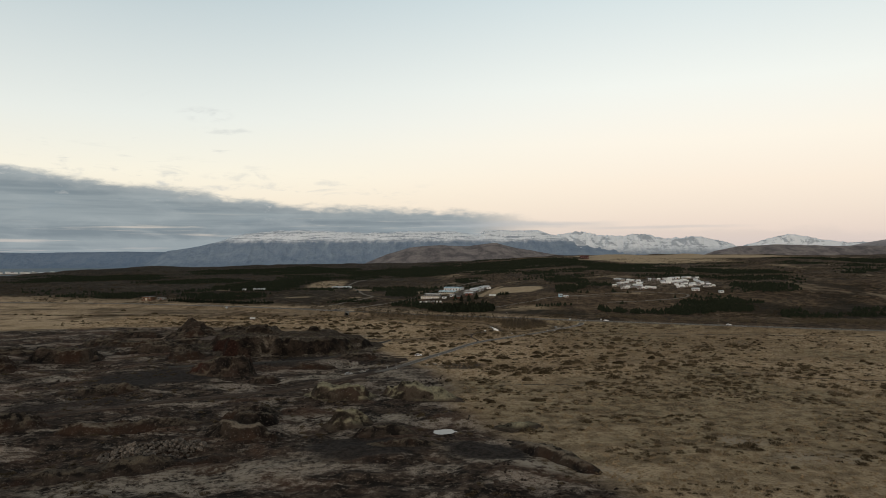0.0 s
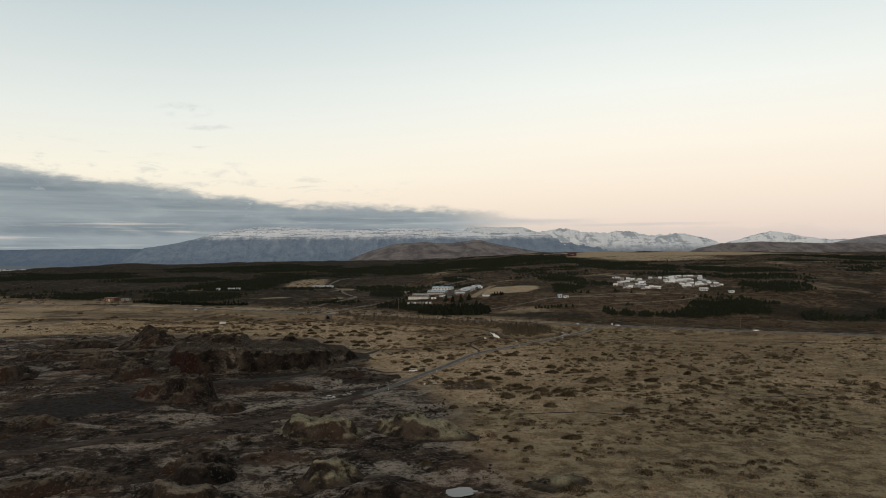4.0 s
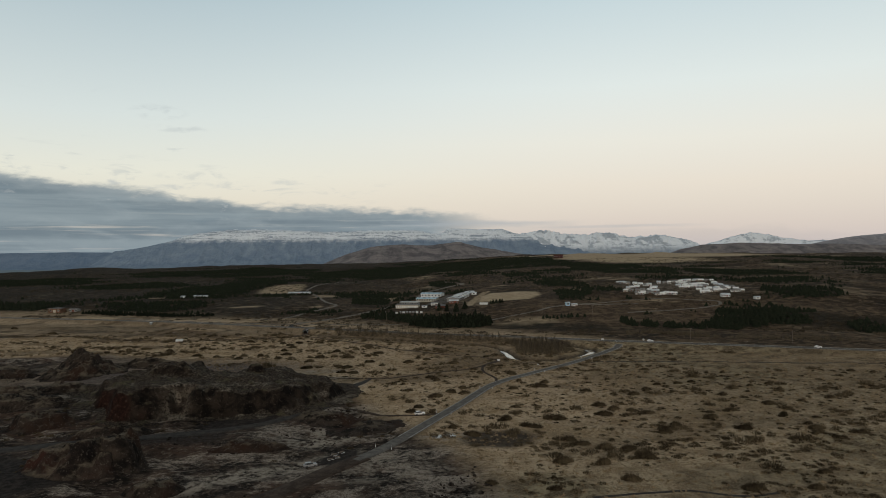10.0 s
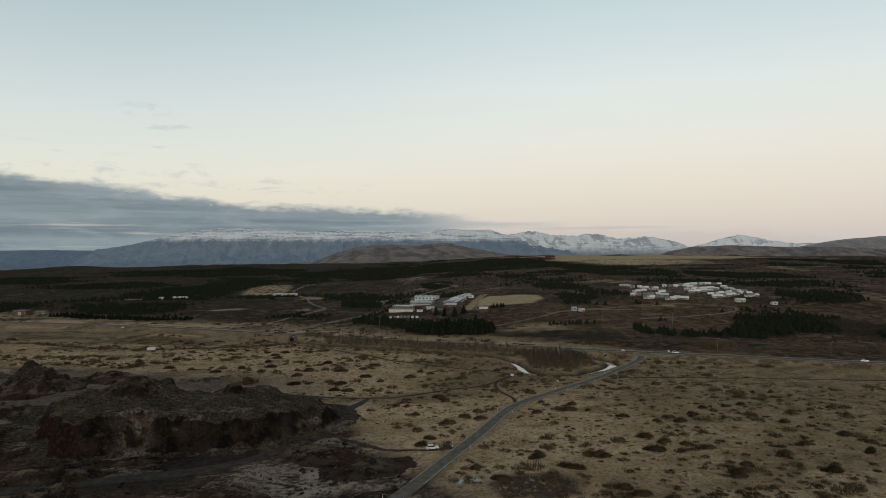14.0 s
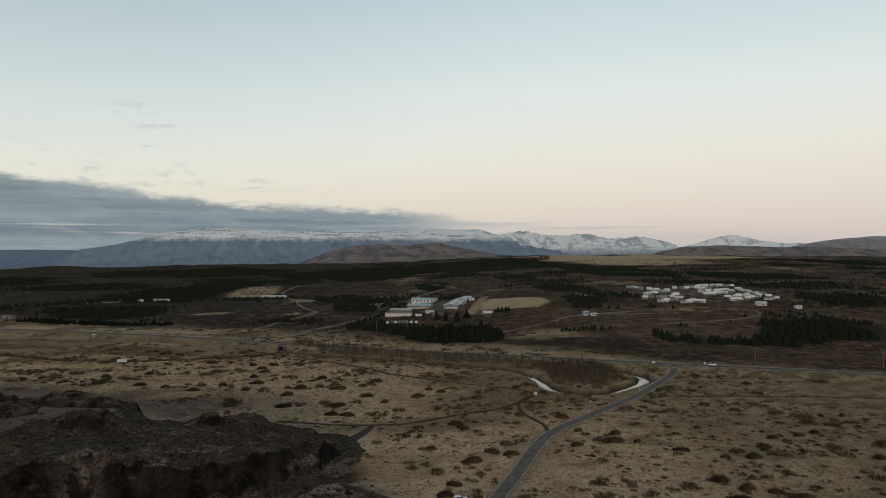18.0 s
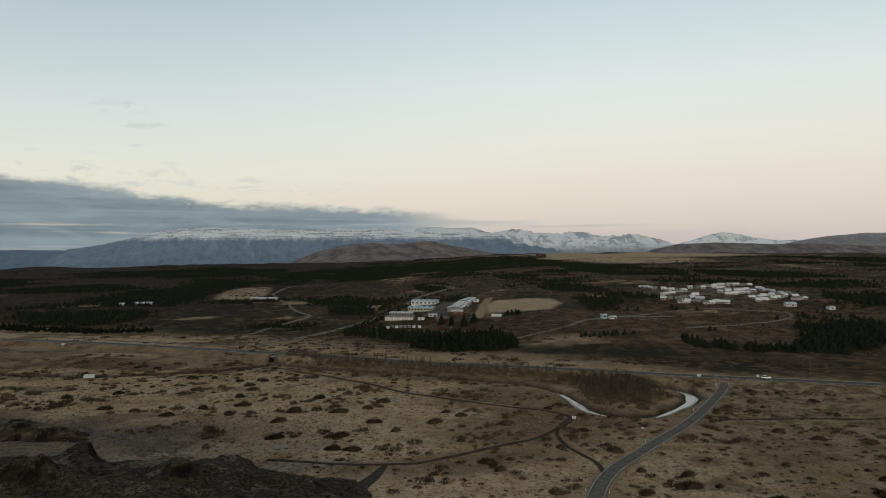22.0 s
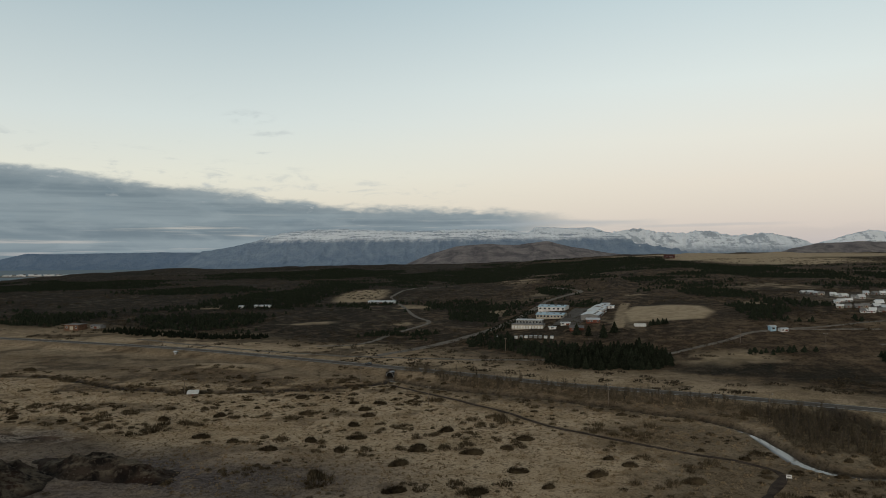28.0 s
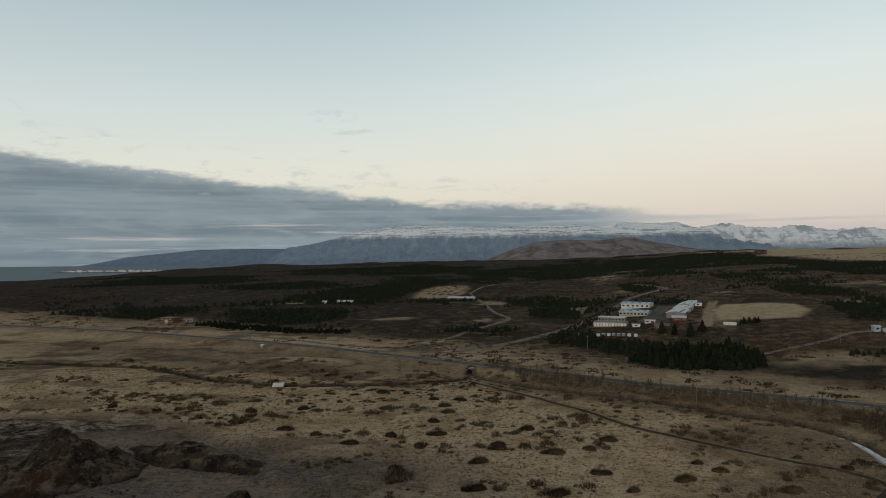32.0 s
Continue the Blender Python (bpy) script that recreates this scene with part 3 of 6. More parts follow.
def forest(x, y):
    """Above zero where spruces cover the upland."""
    wood = np.maximum.reduce([blob(x, y, cx, cy, rx, ry, 0, 0.4) for cx, cy, rx, ry in WOODS])
    grove = fractal(x, y * 0.8, 95, 5, 0.64, 111) - 0.19 + 0.75 * wood
    out = np.maximum.reduce([blob(x, y, 78, 775, 50, 85), blob(x, y, 245, 790, 75, 100), blob(x, y, 12, 780, 48, 110), blob(x, y, -178, 1100, 34, 130), blob(x, y, -115, 935, 30, 40), blob(x, y, 9, 1353, 38, 80),
                             blob(x, y, 720, 2330, 520, 380), blob(x, y, 540, 1850, 210, 370), blob(x, y, -310, 762, 40, 30), blob(x, y, 110, 680, 110, 40)])
    clear = (out > 0.3) | (y < np.interp(x, MAIN_ROAD[:, 0], MAIN_ROAD[:, 1]) + 60) | (distance(x, y, SITE_ROAD)[0] < 8) | (distance(x, y, NORTH_TRACK)[0] < 6)
    return np.where(clear, -1.0, grove)


gx = graded([(-4200, 120), (-1000, 22), (-340, 4), (-190, 1.6), (120, 1.6), (230, 3.2), (600, 12), (1500, 45), (4200, 140)])
gy = graded([(-420, 30), (60, 3), (150, 1.5), (400, 1.6), (660, 2.6), (1000, 7), (2000, 24), (5100, 110)])
GX, GY = np.meshgrid(gx, gy)
GZ = height(GX, GY)
ground_mesh = sheet("ground", GX, GY, GZ, M_GROUND)
road_y = np.interp(GX, MAIN_ROAD[:, 0], MAIN_ROAD[:, 1])
scoria = scoria_zone(GX, GY)
heath = ease(0, 1, (GY - road_y + 26 * fractal(GX, GY, 46, 4, 0.55, 61)) / np.interp(GX, [45, 110], [100, 36]))
left_meadow = blob(GX, GY, -190, 650, 170, 70, -18, 0.3)
heath = heath * (1 - 0.55 * left_meadow)
heath = np.maximum(heath, 0.62 * blob(GX, GY, -210, 628, 180, 46, -14, 0.7))
# a ring of brown rushes round the grassy rise
rise_r = np.hypot((GX + 165) / 26, (GY - 611) / 15) + 0.1 * fractal(GX, GY, 14, 3, 0.5, 81)
heath = np.maximum(heath * (1 - 0.7 * ease(1.1, 0.8, rise_r)), 0.85 * np.exp(-((rise_r - 1.25) / 0.12) ** 2))
# brown rushes along the water, the paths and the road bank; rough patches in the west meadow
rushes = np.maximum.reduce([1.0 * (1 - ease(1.6, 4.0, distance(GX, GY, STREAM)[0])), 0.85 * (1 - ease(3.5, 9.0, distance(GX, GY, RIVER)[0])), 0.7 * (1 - ease(1.0, 3.0, distance(GX, GY, RIDE_PATH)[0])),
                            0.75 * (1 - ease(6.0, 16.0, distance(GX, GY, MAIN_ROAD)[0])), 0.6 * (1 - ease(2.2, 5.0, distance(GX, GY, LANE)[0]))])
rough_patch = ease(0.12, 0.30, fractal(GX, GY * 1.6, 38, 4, 0.6, 67)) * (GX < -60) * (GY > 560)
damp = 0.55 * ease(0.16, 0.36, fractal(GX, GY * 1.3, 24, 4, 0.6, 69)) * (GY > 380)
damp = np.maximum(damp, 0.75 * ease(-0.06, 0.18, fractal(GX, GY * 1.9, 26, 4, 0.62, 70)) * blob(GX, GY, 140, 445, 130, 75, 0, 0.6))
damp = np.maximum(damp, 0.7 * ease(-0.10, 0.20, fractal(GX, GY * 1.5, 20, 4, 0.6, 74)) * blob(GX, GY, 45, 470, 45, 55, 0, 0.6))
damp = np.maximum(damp, 0.55 * ease(-0.02, 0.26, fractal(GX, GY * 2.2, 30, 4, 0.62, 76)) * blob(GX, GY, 120, 290, 130, 110, 0, 0.6))
damp = np.maximum(damp, 0.62 * ease(-0.16, 0.20, fractal(GX, GY * 1.6, 15, 4, 0.62, 77)) * blob(GX, GY, 75, 215, 95, 75, 0, 0.6))
damp = np.maximum.reduce([damp, 0.62 * blob(GX, GY, 18, 480, 52, 62, 0, 0.6) * ease(-0.5, 0.2, fractal(GX, GY, 20, 4, 0.6, 79)), 0.42 * blob(GX, GY, 120, 430, 110, 90, 0, 0.6)])
river_wood = np.maximum(blob(GX, GY, 0, 546, 95, 19, -26, 0.4), 0.85 * blob(GX, GY, 20, 500, 34, 20, -26, 0.6))
heath = np.maximum.reduce([heath, rushes * (0.6 + 0.4 * fractal(GX, GY, 9, 2, 0.5, 65)), 0.8 * rough_patch, damp, 0.7 * river_wood, 0.8 * blob(GX, GY, 54, 508, 18, 24, 0, 0.4), 0.6 * blob(GX, GY, -12, 425, 34, 12, 12, 0.6)])
track_d = distance(GX, GY, QUARRY_TRACK)[0]
pale = np.maximum.reduce([0.85 * ease(1.6, 2.2, track_d) * ease(4.0, 2.6, track_d) * (GY > 352) * (GY < 418), blob(GX, GY, -92, 417, 14, 5, 8), blob(GX, GY, -72, 440, 46, 7, 8), 0.9 * blob(GX, GY, -146, 413, 15, 5), blob(GX, GY, -160, 299, 14, 6), blob(GX, GY, -25, 225, 5, 3), blob(GX, GY, -52, 428, 15, 5), blob(GX, GY, -40, 336, 20, 12, 30),
                          0.6 * blob(GX, GY, -25, 302, 22, 14, 0, 0.6), 0.6 * blob(GX, GY, -14, 276, 20, 9, 0, 0.6), blob(GX, GY, -30, 224, 22, 7), blob(GX, GY, -5, 331, 9, 6), blob(GX, GY, -52, 302, 30, 6, 35), blob(GX, GY, 20, 178, 30, 8, -30),
                          0.8 * blob(GX, GY, -60, 165, 40, 12, 20), 0.45 * blob(GX, GY, 245, 795, 66, 85, 0, 0.5), 0.6 * blob(GX, GY, 82, 196, 8, 6), 0.5 * blob(GX, GY, 95, 180, 15, 7)])
mossy = ease(45, 150, GX + 0.1 * GY - 20 + 30 * fractal(GX, GY, 70, 3, 0.5, 71)) * (GY < road_y) * (0.35 + 0.65 * ease(0.0, 0.4, fractal(GX, GY, 90, 3, 0.5, 73) + ease(420, 520, GY) * 0.6))
mossy = np.maximum.reduce([mossy, blob(GX, GY, 85, 225, 115, 120, 0, 0.9) * 0.85, blob(GX, GY, 12, 276, 22, 22, 0, 0.6)])
gravel_bed = np.maximum(blob(GX, GY, -112, 462, 66, 30, -10, 0.9), 0.9 * blob(GX, GY, -140, 440, 60, 24, 0, 0.7))
PITCH = [(48, 740), (68, 733), (90, 733), (106, 765), (111, 806), (92, 830), (70, 834), (55, 800)]
sports_field = sum(inside(GX + dx, GY + dy, PITCH).astype(float) for dx in (-1.5, 0, 1.5) for dy in (-3, 0, 3)) / 9
sports_field = np.maximum(sports_field, 0.7 * ease(4.2, 2.6, distance(GX, GY, np.array([(38.0, 723.0), (54.0, 800.0), (70.0, 868.0)]))[0]))
tan_hill = np.maximum(blob(GX, GY, 720, 2330, 430, 330, 0, 0.25), blob(GX, GY, 540, 1850, 180, 340, 0, 0.25))
PALE_GRASS = [(-294, 931, 26, 34), (-361, 1198, 15, 38), (-115, 935, 36, 40), (-90, 793, 14, 14), (-168, 800, 25, 13), (9, 1353, 38, 80), (-30, 880, 9, 60), (94, 941, 11, 20), (-216, 796, 8, 8),
              (-333, 796, 20, 16), (234, 974, 38, 40), (285, 749, 32, 20), (158, 816, 20, 15), (622, 1298, 34, 120), (328, 747, 10, 12), (190, 700, 40, 8), (72, 630, 32, 24), (-120, 690, 34, 9)]
clearing = np.maximum.reduce([blob(GX, GY, cx, cy, rx, ry, 0, 0.5) for cx, cy, rx, ry in PALE_GRASS])
tan_clearing = blob(GX, GY, -178, 1100, 30, 120, 0, 0.3)
clearing = clearing * ease(-0.15, 0.25, fractal(GX, GY * 1.4, 26, 4, 0.6, 78))
meadow = np.maximum.reduce([sports_field, tan_hill, clearing * 0.7, tan_clearing * 0.8])
river_d, river_at = distance(GX, GY, RIVER)
river_d = river_d - np.interp(river_at, [0, 0.3, 0.55, 0.62, 0.70, 0.80, 0.95, 1.0], [1.0, 0.9, 1.4, 2.1, 1.4, 2.5, 1.5, 0.9])
peat = np.maximum(0.85 * (1 - ease(0.3, 1.7, river_d)), 0.95 * (1 - ease(1.7, 3.4, distance(GX, GY, STREAM)[0])))
# the ground goes near black under the forest and the spruce stands
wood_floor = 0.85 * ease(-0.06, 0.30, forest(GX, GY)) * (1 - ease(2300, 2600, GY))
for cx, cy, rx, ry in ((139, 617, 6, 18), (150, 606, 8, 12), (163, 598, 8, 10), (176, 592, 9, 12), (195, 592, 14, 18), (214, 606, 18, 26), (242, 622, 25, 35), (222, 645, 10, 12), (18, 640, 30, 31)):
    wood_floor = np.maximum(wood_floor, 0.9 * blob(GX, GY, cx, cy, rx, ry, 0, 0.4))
black_sand = np.maximum.reduce([blob(GX, GY, -22, 189, 18, 12, 0, 0.25), blob(GX, GY, 11, 186, 13, 8, -20, 0.25), 0.8 * blob(GX, GY, -84, 334, 20, 8, 5, 0.3), 0.7 * blob(GX, GY, -130, 245, 30, 9, 8, 0.4), blob(GX, GY, -120, 300, 30, 20, 0, 0.3), blob(GX, GY, -66, 352, 14, 9, 30, 0.3), blob(GX, GY, 8, 326, 12, 11, 0, 0.3), blob(GX, GY, -34, 312, 5, 8, -35, 0.1)])
paint(ground_mesh, "zone", [scoria * (1 - gravel_bed), pale, heath])
rusty = np.maximum(blob(GX, GY, 190, 650, 190, 95, -12, 0.6), 0.6 * blob(GX, GY, 60, 660, 80, 40, 0, 0.6))
brush_cover = ease(-20, -190, GX - 0.1 * (GY - 700)) * ease(0, 50, GY - road_y - 40) * (1 - clearing)
paint(ground_mesh, "plants", [rusty, brush_cover, gravel_bed])
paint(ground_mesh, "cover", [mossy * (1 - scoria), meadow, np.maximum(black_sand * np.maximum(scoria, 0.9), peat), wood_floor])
ground = tagged(new("ground", ground_mesh), "dry tan moorland with black scoria quarry and brown heath", "ground", kind="structure")


def ribbon(name, line, width, mat, lift, label, flat=None, parent=None):
    """A strip of road or water along a line, cambered, with sunk edges."""
    t = np.gradient(line, axis=0)
    t /= np.linalg.norm(t, axis=1)[:, None] + 1e-9
    side = np.stack([-t[:, 1], t[:, 0]], 1)
    w = np.broadcast_to(np.asarray(width, float), (len(line),))
    offs = np.array([-0.56, -0.5, -0.25, 0, 0.25, 0.5, 0.56])
    X = line[:, 0][:, None] + side[:, 0][:, None] * w[:, None] * offs
    Y = line[:, 1][:, None] + side[:, 1][:, None] * w[:, None] * offs
    if flat is None:
        Z = np.maximum(height(X, Y), height(line[:, 0], line[:, 1])[:, None]) + lift + np.array([-0.5, 0, 0.03, 0.05, 0.03, 0, -0.5])
    else:
        Z = np.full(X.shape, float(flat)) + np.array([-0.3, 0, 0, 0, 0, 0, -0.3])
    ob = new(name, sheet(name, X, Y, Z, mat))
    if parent:
        ob.parent = parent
        return ob
    return tagged(ob, label, name.split("_")[-1], kind="structure")


main_road = ribbon("main_road", MAIN_ROAD, 6.4, M_HIGHWAY, 0.12, "two-lane grey asphalt highway on a low bank")
lane_end = int(len(LANE) * 0.42)
ribbon("lane_road", LANE[:lane_end], 3.8, M_ASPHALT, 0.10, "narrow pale grey asphalt lane through dry grass")
ribbon("dirt_road", LANE[lane_end - 2:], 5.6, M_DIRT, 0.09, "dark brown gravel road through the scoria")
ribbon("quarry_road", QUARRY_TRACK, np.interp(np.linspace(0, 1, len(QUARRY_TRACK)), [0, 0.08, 0.45, 0.7, 1], [1.2, 3.4, 3.8, 5.6, 5.6]), M_TRACK, 0.10, "dark gravel track into the quarry")
ribbon("loop_path", LOOP_TRACK, 1.5, M_DIRT, 0.08, "narrow dark gravel path")
ribbon("foot_path", FOOT_PATH, 1.2, M_DIRT, 0.08, "pale worn foot path to the river")
ribbon("ride_path", RIDE_PATH, 1.5, M_DIRT, 0.08, "dark trodden riding path across the field")
ribbon("field_path", curve([(67, 455), (78.5, 457), (115, 453), (149, 447), (188, 441), (260, 430)], 3), 1.7, M_TRACK, 0.07, "dark trodden path across the eastern field")
ribbon("ditch_path", curve([(108, 301), (116, 300), (131, 304), (139, 296), (150, 291), (170, 285), (200, 283)], 3), 1.0, M_TRACK, 0.06, "narrow dark ditch in the dry field")
ribbon("ditch_path", curve([(22, 277), (34, 279), (44, 280), (54, 276), (62, 277)], 2), 1.0, M_TRACK, 0.06, "narrow dark ditch in the dry field")
for s in (-1, 1):
    side = np.stack([-np.gradient(MAIN_ROAD[:, 1]), np.gradient(MAIN_ROAD[:, 0])], 1)
    side /= np.linalg.norm(side, axis=1)[:, None]
    ribbon("highway_edge_line", MAIN_ROAD + s * side * 2.95, 0.3, M_EDGE, 0.17, "worn white edge line of the highway")
ribbon("north_road", NORTH_TRACK, 2.6, M_VERGE, 0.15, "pale gravel road north of the highway")
ribbon("west_track", curve([(-134, 690), (-110, 700), (-97, 747), (-80, 801), (-94, 848), (-112, 933), (-138, 1057), (-144, 1125), (-122, 1300)], 6), 3.0, M_VERGE, 0.15, "pale winding gravel track over the heath")
ribbon("village_road", curve([(112, 690), (150, 700), (190, 712), (215, 700), (235, 690), (225, 672), (190, 660), (150, 655)], 5), 2.4, M_VERGE, 0.15, "pale gravel road to the stable village")
ribbon("yard_pavement", curve([(10, 748), (22, 790), (36, 850)], 5), 16.0, M_HIGHWAY, 0.1, "dark grey asphalt yard between the depot halls")
ribbon("site_road", SITE_ROAD, 5.0, M_VERGE, 0.2, "pale gravel road to the depot")
river_a = np.linspace(0, 1, len(RIVER))
ribbon("river_water", RIVER, 2 * (1 + 0.22 * np.sin(river_a * 95) * np.sin(river_a * 41)) * np.interp(river_a, [0, 0.3, 0.55, 0.62, 0.70, 0.80, 0.95, 1.0], [0.9, 0.8, 1.3, 1.9, 1.1, 1.8, 1.1, 0.7]), M_RIVER, 0, "still river reflecting the pale sky", flat=-1.15)
ribbon("stream_water", STREAM, 1.6, M_RIVER, 0, "narrow dark stream", flat=-1.0)
sea_x, sea_y = np.meshgrid(np.linspace(-4600, -700, 14), np.linspace(900, 5000, 14))
tagged(new("sea", sheet("sea", sea_x, sea_y, np.full(sea_x.shape, -47.0), M_SEA)), "calm grey bay below the far range", "sea", kind="structure")


# ---- mountains ----
def range_of(name, bearings, heights, base, depth_front, far, mat, label, seed, rough=1.0, foot=-60.0, cliff=0.5, jag=0.0):
    """A mountain range whose crest rises over the bearings given (degrees east of north), seen from the moor."""
    az = np.radians(np.linspace(bearings[0], bearings[-1], int((bearings[-1] - bearings[0]) * 20)))
    crest = np.interp(np.degrees(az), bearings, heights)
    crest = crest + rough * (5.0 * fractal(np.degrees(az) * 10, az * 0, 9, 4, 0.55, seed)) * np.clip((crest - foot) / 60, 0, 1)
    crest = crest + jag * (fractal(np.degrees(az) * 10, az * 0, 6, 4, 0.6, seed + 2, True) - 0.3) * np.clip((crest - foot) / 60, 0, 1)
    s = np.concatenate([np.linspace(0, 1, 60), [1.12, 1.3]])
    A, S = np.meshgrid(az, s)
    Rr = (far - depth_front * (1 - np.minimum(S, 1)) + 160 * np.maximum(S - 1, 0)) / np.cos(A)
    X, Y = Rr * np.sin(A) + base[0], Rr * np.cos(A) + base[1]
    gullies = fractal(X, Y * 0.35, 230, 5, 0.55, seed + 5, True)
    prof = np.where(S <= 1, cliff * ease(0.45, 1.0, S) + (1 - cliff) * S ** 1.15, 1 - 1.6 * (S - 1))
    prof = prof + rough * ((0.09 if rough <= 1 else 0.22) * gullies + 0.035 * fractal(X, Y * 0.3, 70, 4, 0.6, seed + 6, True)) * np.sin(np.pi * np.clip(S, 0, 1)) * (S < 1)
    # level beds of lava step the upper slope
    stepped = prof + 0.008 * rough * np.sin(prof * 60 + 3 * fractal(X, Y, 300, 2, 0.5, seed + 9)) * ease(0.35, 0.6, prof)
    Z = foot + (crest[None, :] - foot) * stepped
    return tagged(new(name, sheet(name, X, Y, Z, mat)), label, "mountain", kind="structure")


EYE_BASE = (-22, 159)
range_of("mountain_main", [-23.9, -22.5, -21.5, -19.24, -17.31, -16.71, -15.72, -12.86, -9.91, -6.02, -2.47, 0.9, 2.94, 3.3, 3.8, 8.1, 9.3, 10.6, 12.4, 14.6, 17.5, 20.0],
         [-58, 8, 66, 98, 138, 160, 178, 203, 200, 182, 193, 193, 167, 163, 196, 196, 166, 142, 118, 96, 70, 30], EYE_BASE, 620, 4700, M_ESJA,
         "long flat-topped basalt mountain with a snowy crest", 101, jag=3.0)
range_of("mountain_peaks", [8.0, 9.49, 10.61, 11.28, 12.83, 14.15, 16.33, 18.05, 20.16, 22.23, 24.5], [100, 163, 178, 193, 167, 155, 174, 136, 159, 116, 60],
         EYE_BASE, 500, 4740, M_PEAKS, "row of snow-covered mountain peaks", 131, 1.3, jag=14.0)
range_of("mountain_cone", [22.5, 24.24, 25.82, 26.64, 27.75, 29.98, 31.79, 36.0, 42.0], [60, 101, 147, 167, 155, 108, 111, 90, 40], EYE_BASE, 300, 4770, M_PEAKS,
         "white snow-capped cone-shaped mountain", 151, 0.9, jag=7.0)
range_of("fell_east", [19.6, 21.81, 23.44, 26.21, 27.94, 29.98, 32.14, 35.81, 44.0], [-15, 51, 79, 89, 85, 78, 81, 66, 40], EYE_BASE, 500, 4250, M_FELL,
         "dark bare rounded fell", 171, 0.5, cliff=0.2)
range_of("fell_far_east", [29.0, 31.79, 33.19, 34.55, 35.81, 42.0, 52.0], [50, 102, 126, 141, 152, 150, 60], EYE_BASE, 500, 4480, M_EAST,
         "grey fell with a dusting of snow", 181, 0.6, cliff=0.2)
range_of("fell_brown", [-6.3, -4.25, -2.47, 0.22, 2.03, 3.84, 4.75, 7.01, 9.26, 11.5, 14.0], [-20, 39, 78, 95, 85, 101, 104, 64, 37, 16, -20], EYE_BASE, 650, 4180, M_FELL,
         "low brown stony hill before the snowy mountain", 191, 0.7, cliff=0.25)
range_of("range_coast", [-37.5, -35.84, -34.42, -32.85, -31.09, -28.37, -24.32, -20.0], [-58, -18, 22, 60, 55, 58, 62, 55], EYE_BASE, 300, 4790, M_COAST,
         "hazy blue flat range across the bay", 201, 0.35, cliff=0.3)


# ---- building blocks ----
class Solid:
    """Gathers the faces of one part."""

    def __init__(self):
        self.v, self.f = [], []

    def add(self, verts, faces):
        k = len(self.v)
        self.v += [tuple(p) for p in verts]
        self.f += [tuple(i + k for i in q) for q in faces]
        return self

    def box(self, x0, x1, y0, y1, z0, z1, chamfer=0.0):
        c = chamfer
        if not c:
            self.add([(x0, y0, z0), (x1, y0, z0), (x1, y1, z0), (x0, y1, z0), (x0, y0, z1), (x1, y0, z1), (x1, y1, z1), (x0, y1, z1)],
                     [(0, 3, 2, 1), (4, 5, 6, 7), (0, 1, 5, 4), (1, 2, 6, 5), (2, 3, 7, 6), (3, 0, 4, 7)])
        else:
            rings = [(c, z0), (0, z0 + c), (0, z1 - c), (c, z1)]
            vs = [p for d, z in rings for p in ((x0 + d, y0 + d, z), (x1 - d, y0 + d, z), (x1 - d, y1 - d, z), (x0 + d, y1 - d, z))]
            fs = [(3, 2, 1, 0), (12, 13, 14, 15)]
            fs += [(4 * r + k, 4 * r + (k + 1) % 4, 4 * r + 4 + (k + 1) % 4, 4 * r + 4 + k) for r in range(3) for k in range(4)]
            self.add(vs, fs)
        return self

    def tube(self, a, b, ra, rb, sides=6):
        a, b = Vector(a), Vector(b)
        q = (b - a).to_track_quat("Z", "Y")
        ring = [q @ Vector((math.cos(2 * math.pi * k / sides), math.sin(2 * math.pi * k / sides), 0)) for k in range(sides)]
        vs = [a + r * ra for r in ring] + [b + r * rb for r in ring]
        fs = [(k, (k + 1) % sides, sides + (k + 1) % sides, sides + k) for k in range(sides)]
        self.add(vs, fs + [tuple(range(sides - 1, -1, -1)), tuple(range(sides, 2 * sides))])
        return self

    def prism(self, outline, x0, x1):
        """An outline in y, z drawn out along x."""
        n = len(outline)
        vs = [(x0, y, z) for y, z in outline] + [(x1, y, z) for y, z in outline]
        fs = [(k, n + k, n + (k + 1) % n, (k + 1) % n) for k in range(n)]
        self.add(vs, fs + [tuple(range(n)), tuple(range(2 * n - 1, n - 1, -1))])
        return self

    def mesh(self, name, mat, smooth=False):
        me = bpy.data.meshes.new(name)
        me.from_pydata(self.v, [], self.f)
        me.update()
        if smooth:
            me.polygons.foreach_set("use_smooth", np.ones(len(me.polygons), bool))
        me.materials.append(mat)
        return me


def part(name, solid, mat, parent, label="", at=None):
    """One mesh under a thing or a part."""
    ob = new(name, solid if isinstance(solid, bpy.types.Mesh) else solid.mesh(name, mat))
    ob.parent = parent
    if at:
        ob.location = at
    return tagged(ob, label) if label else ob


def thing(name, label, category, m, group=""):
    ob = new(name)
    ob.matrix_world = m
    ob.empty_display_size = 0.5
    return tagged(ob, label, category, group)


def lie(x, y):
    """Ground height at plan points."""
    return height(np.atleast_1d(np.asarray(x, float)), np.atleast_1d(np.asarray(y, float)))


def on_ground(x, y, turn=0.0, sink=0.0):
    return pose(x, y, float(lie(x, y)[0]) - sink, 0, 0, turn)


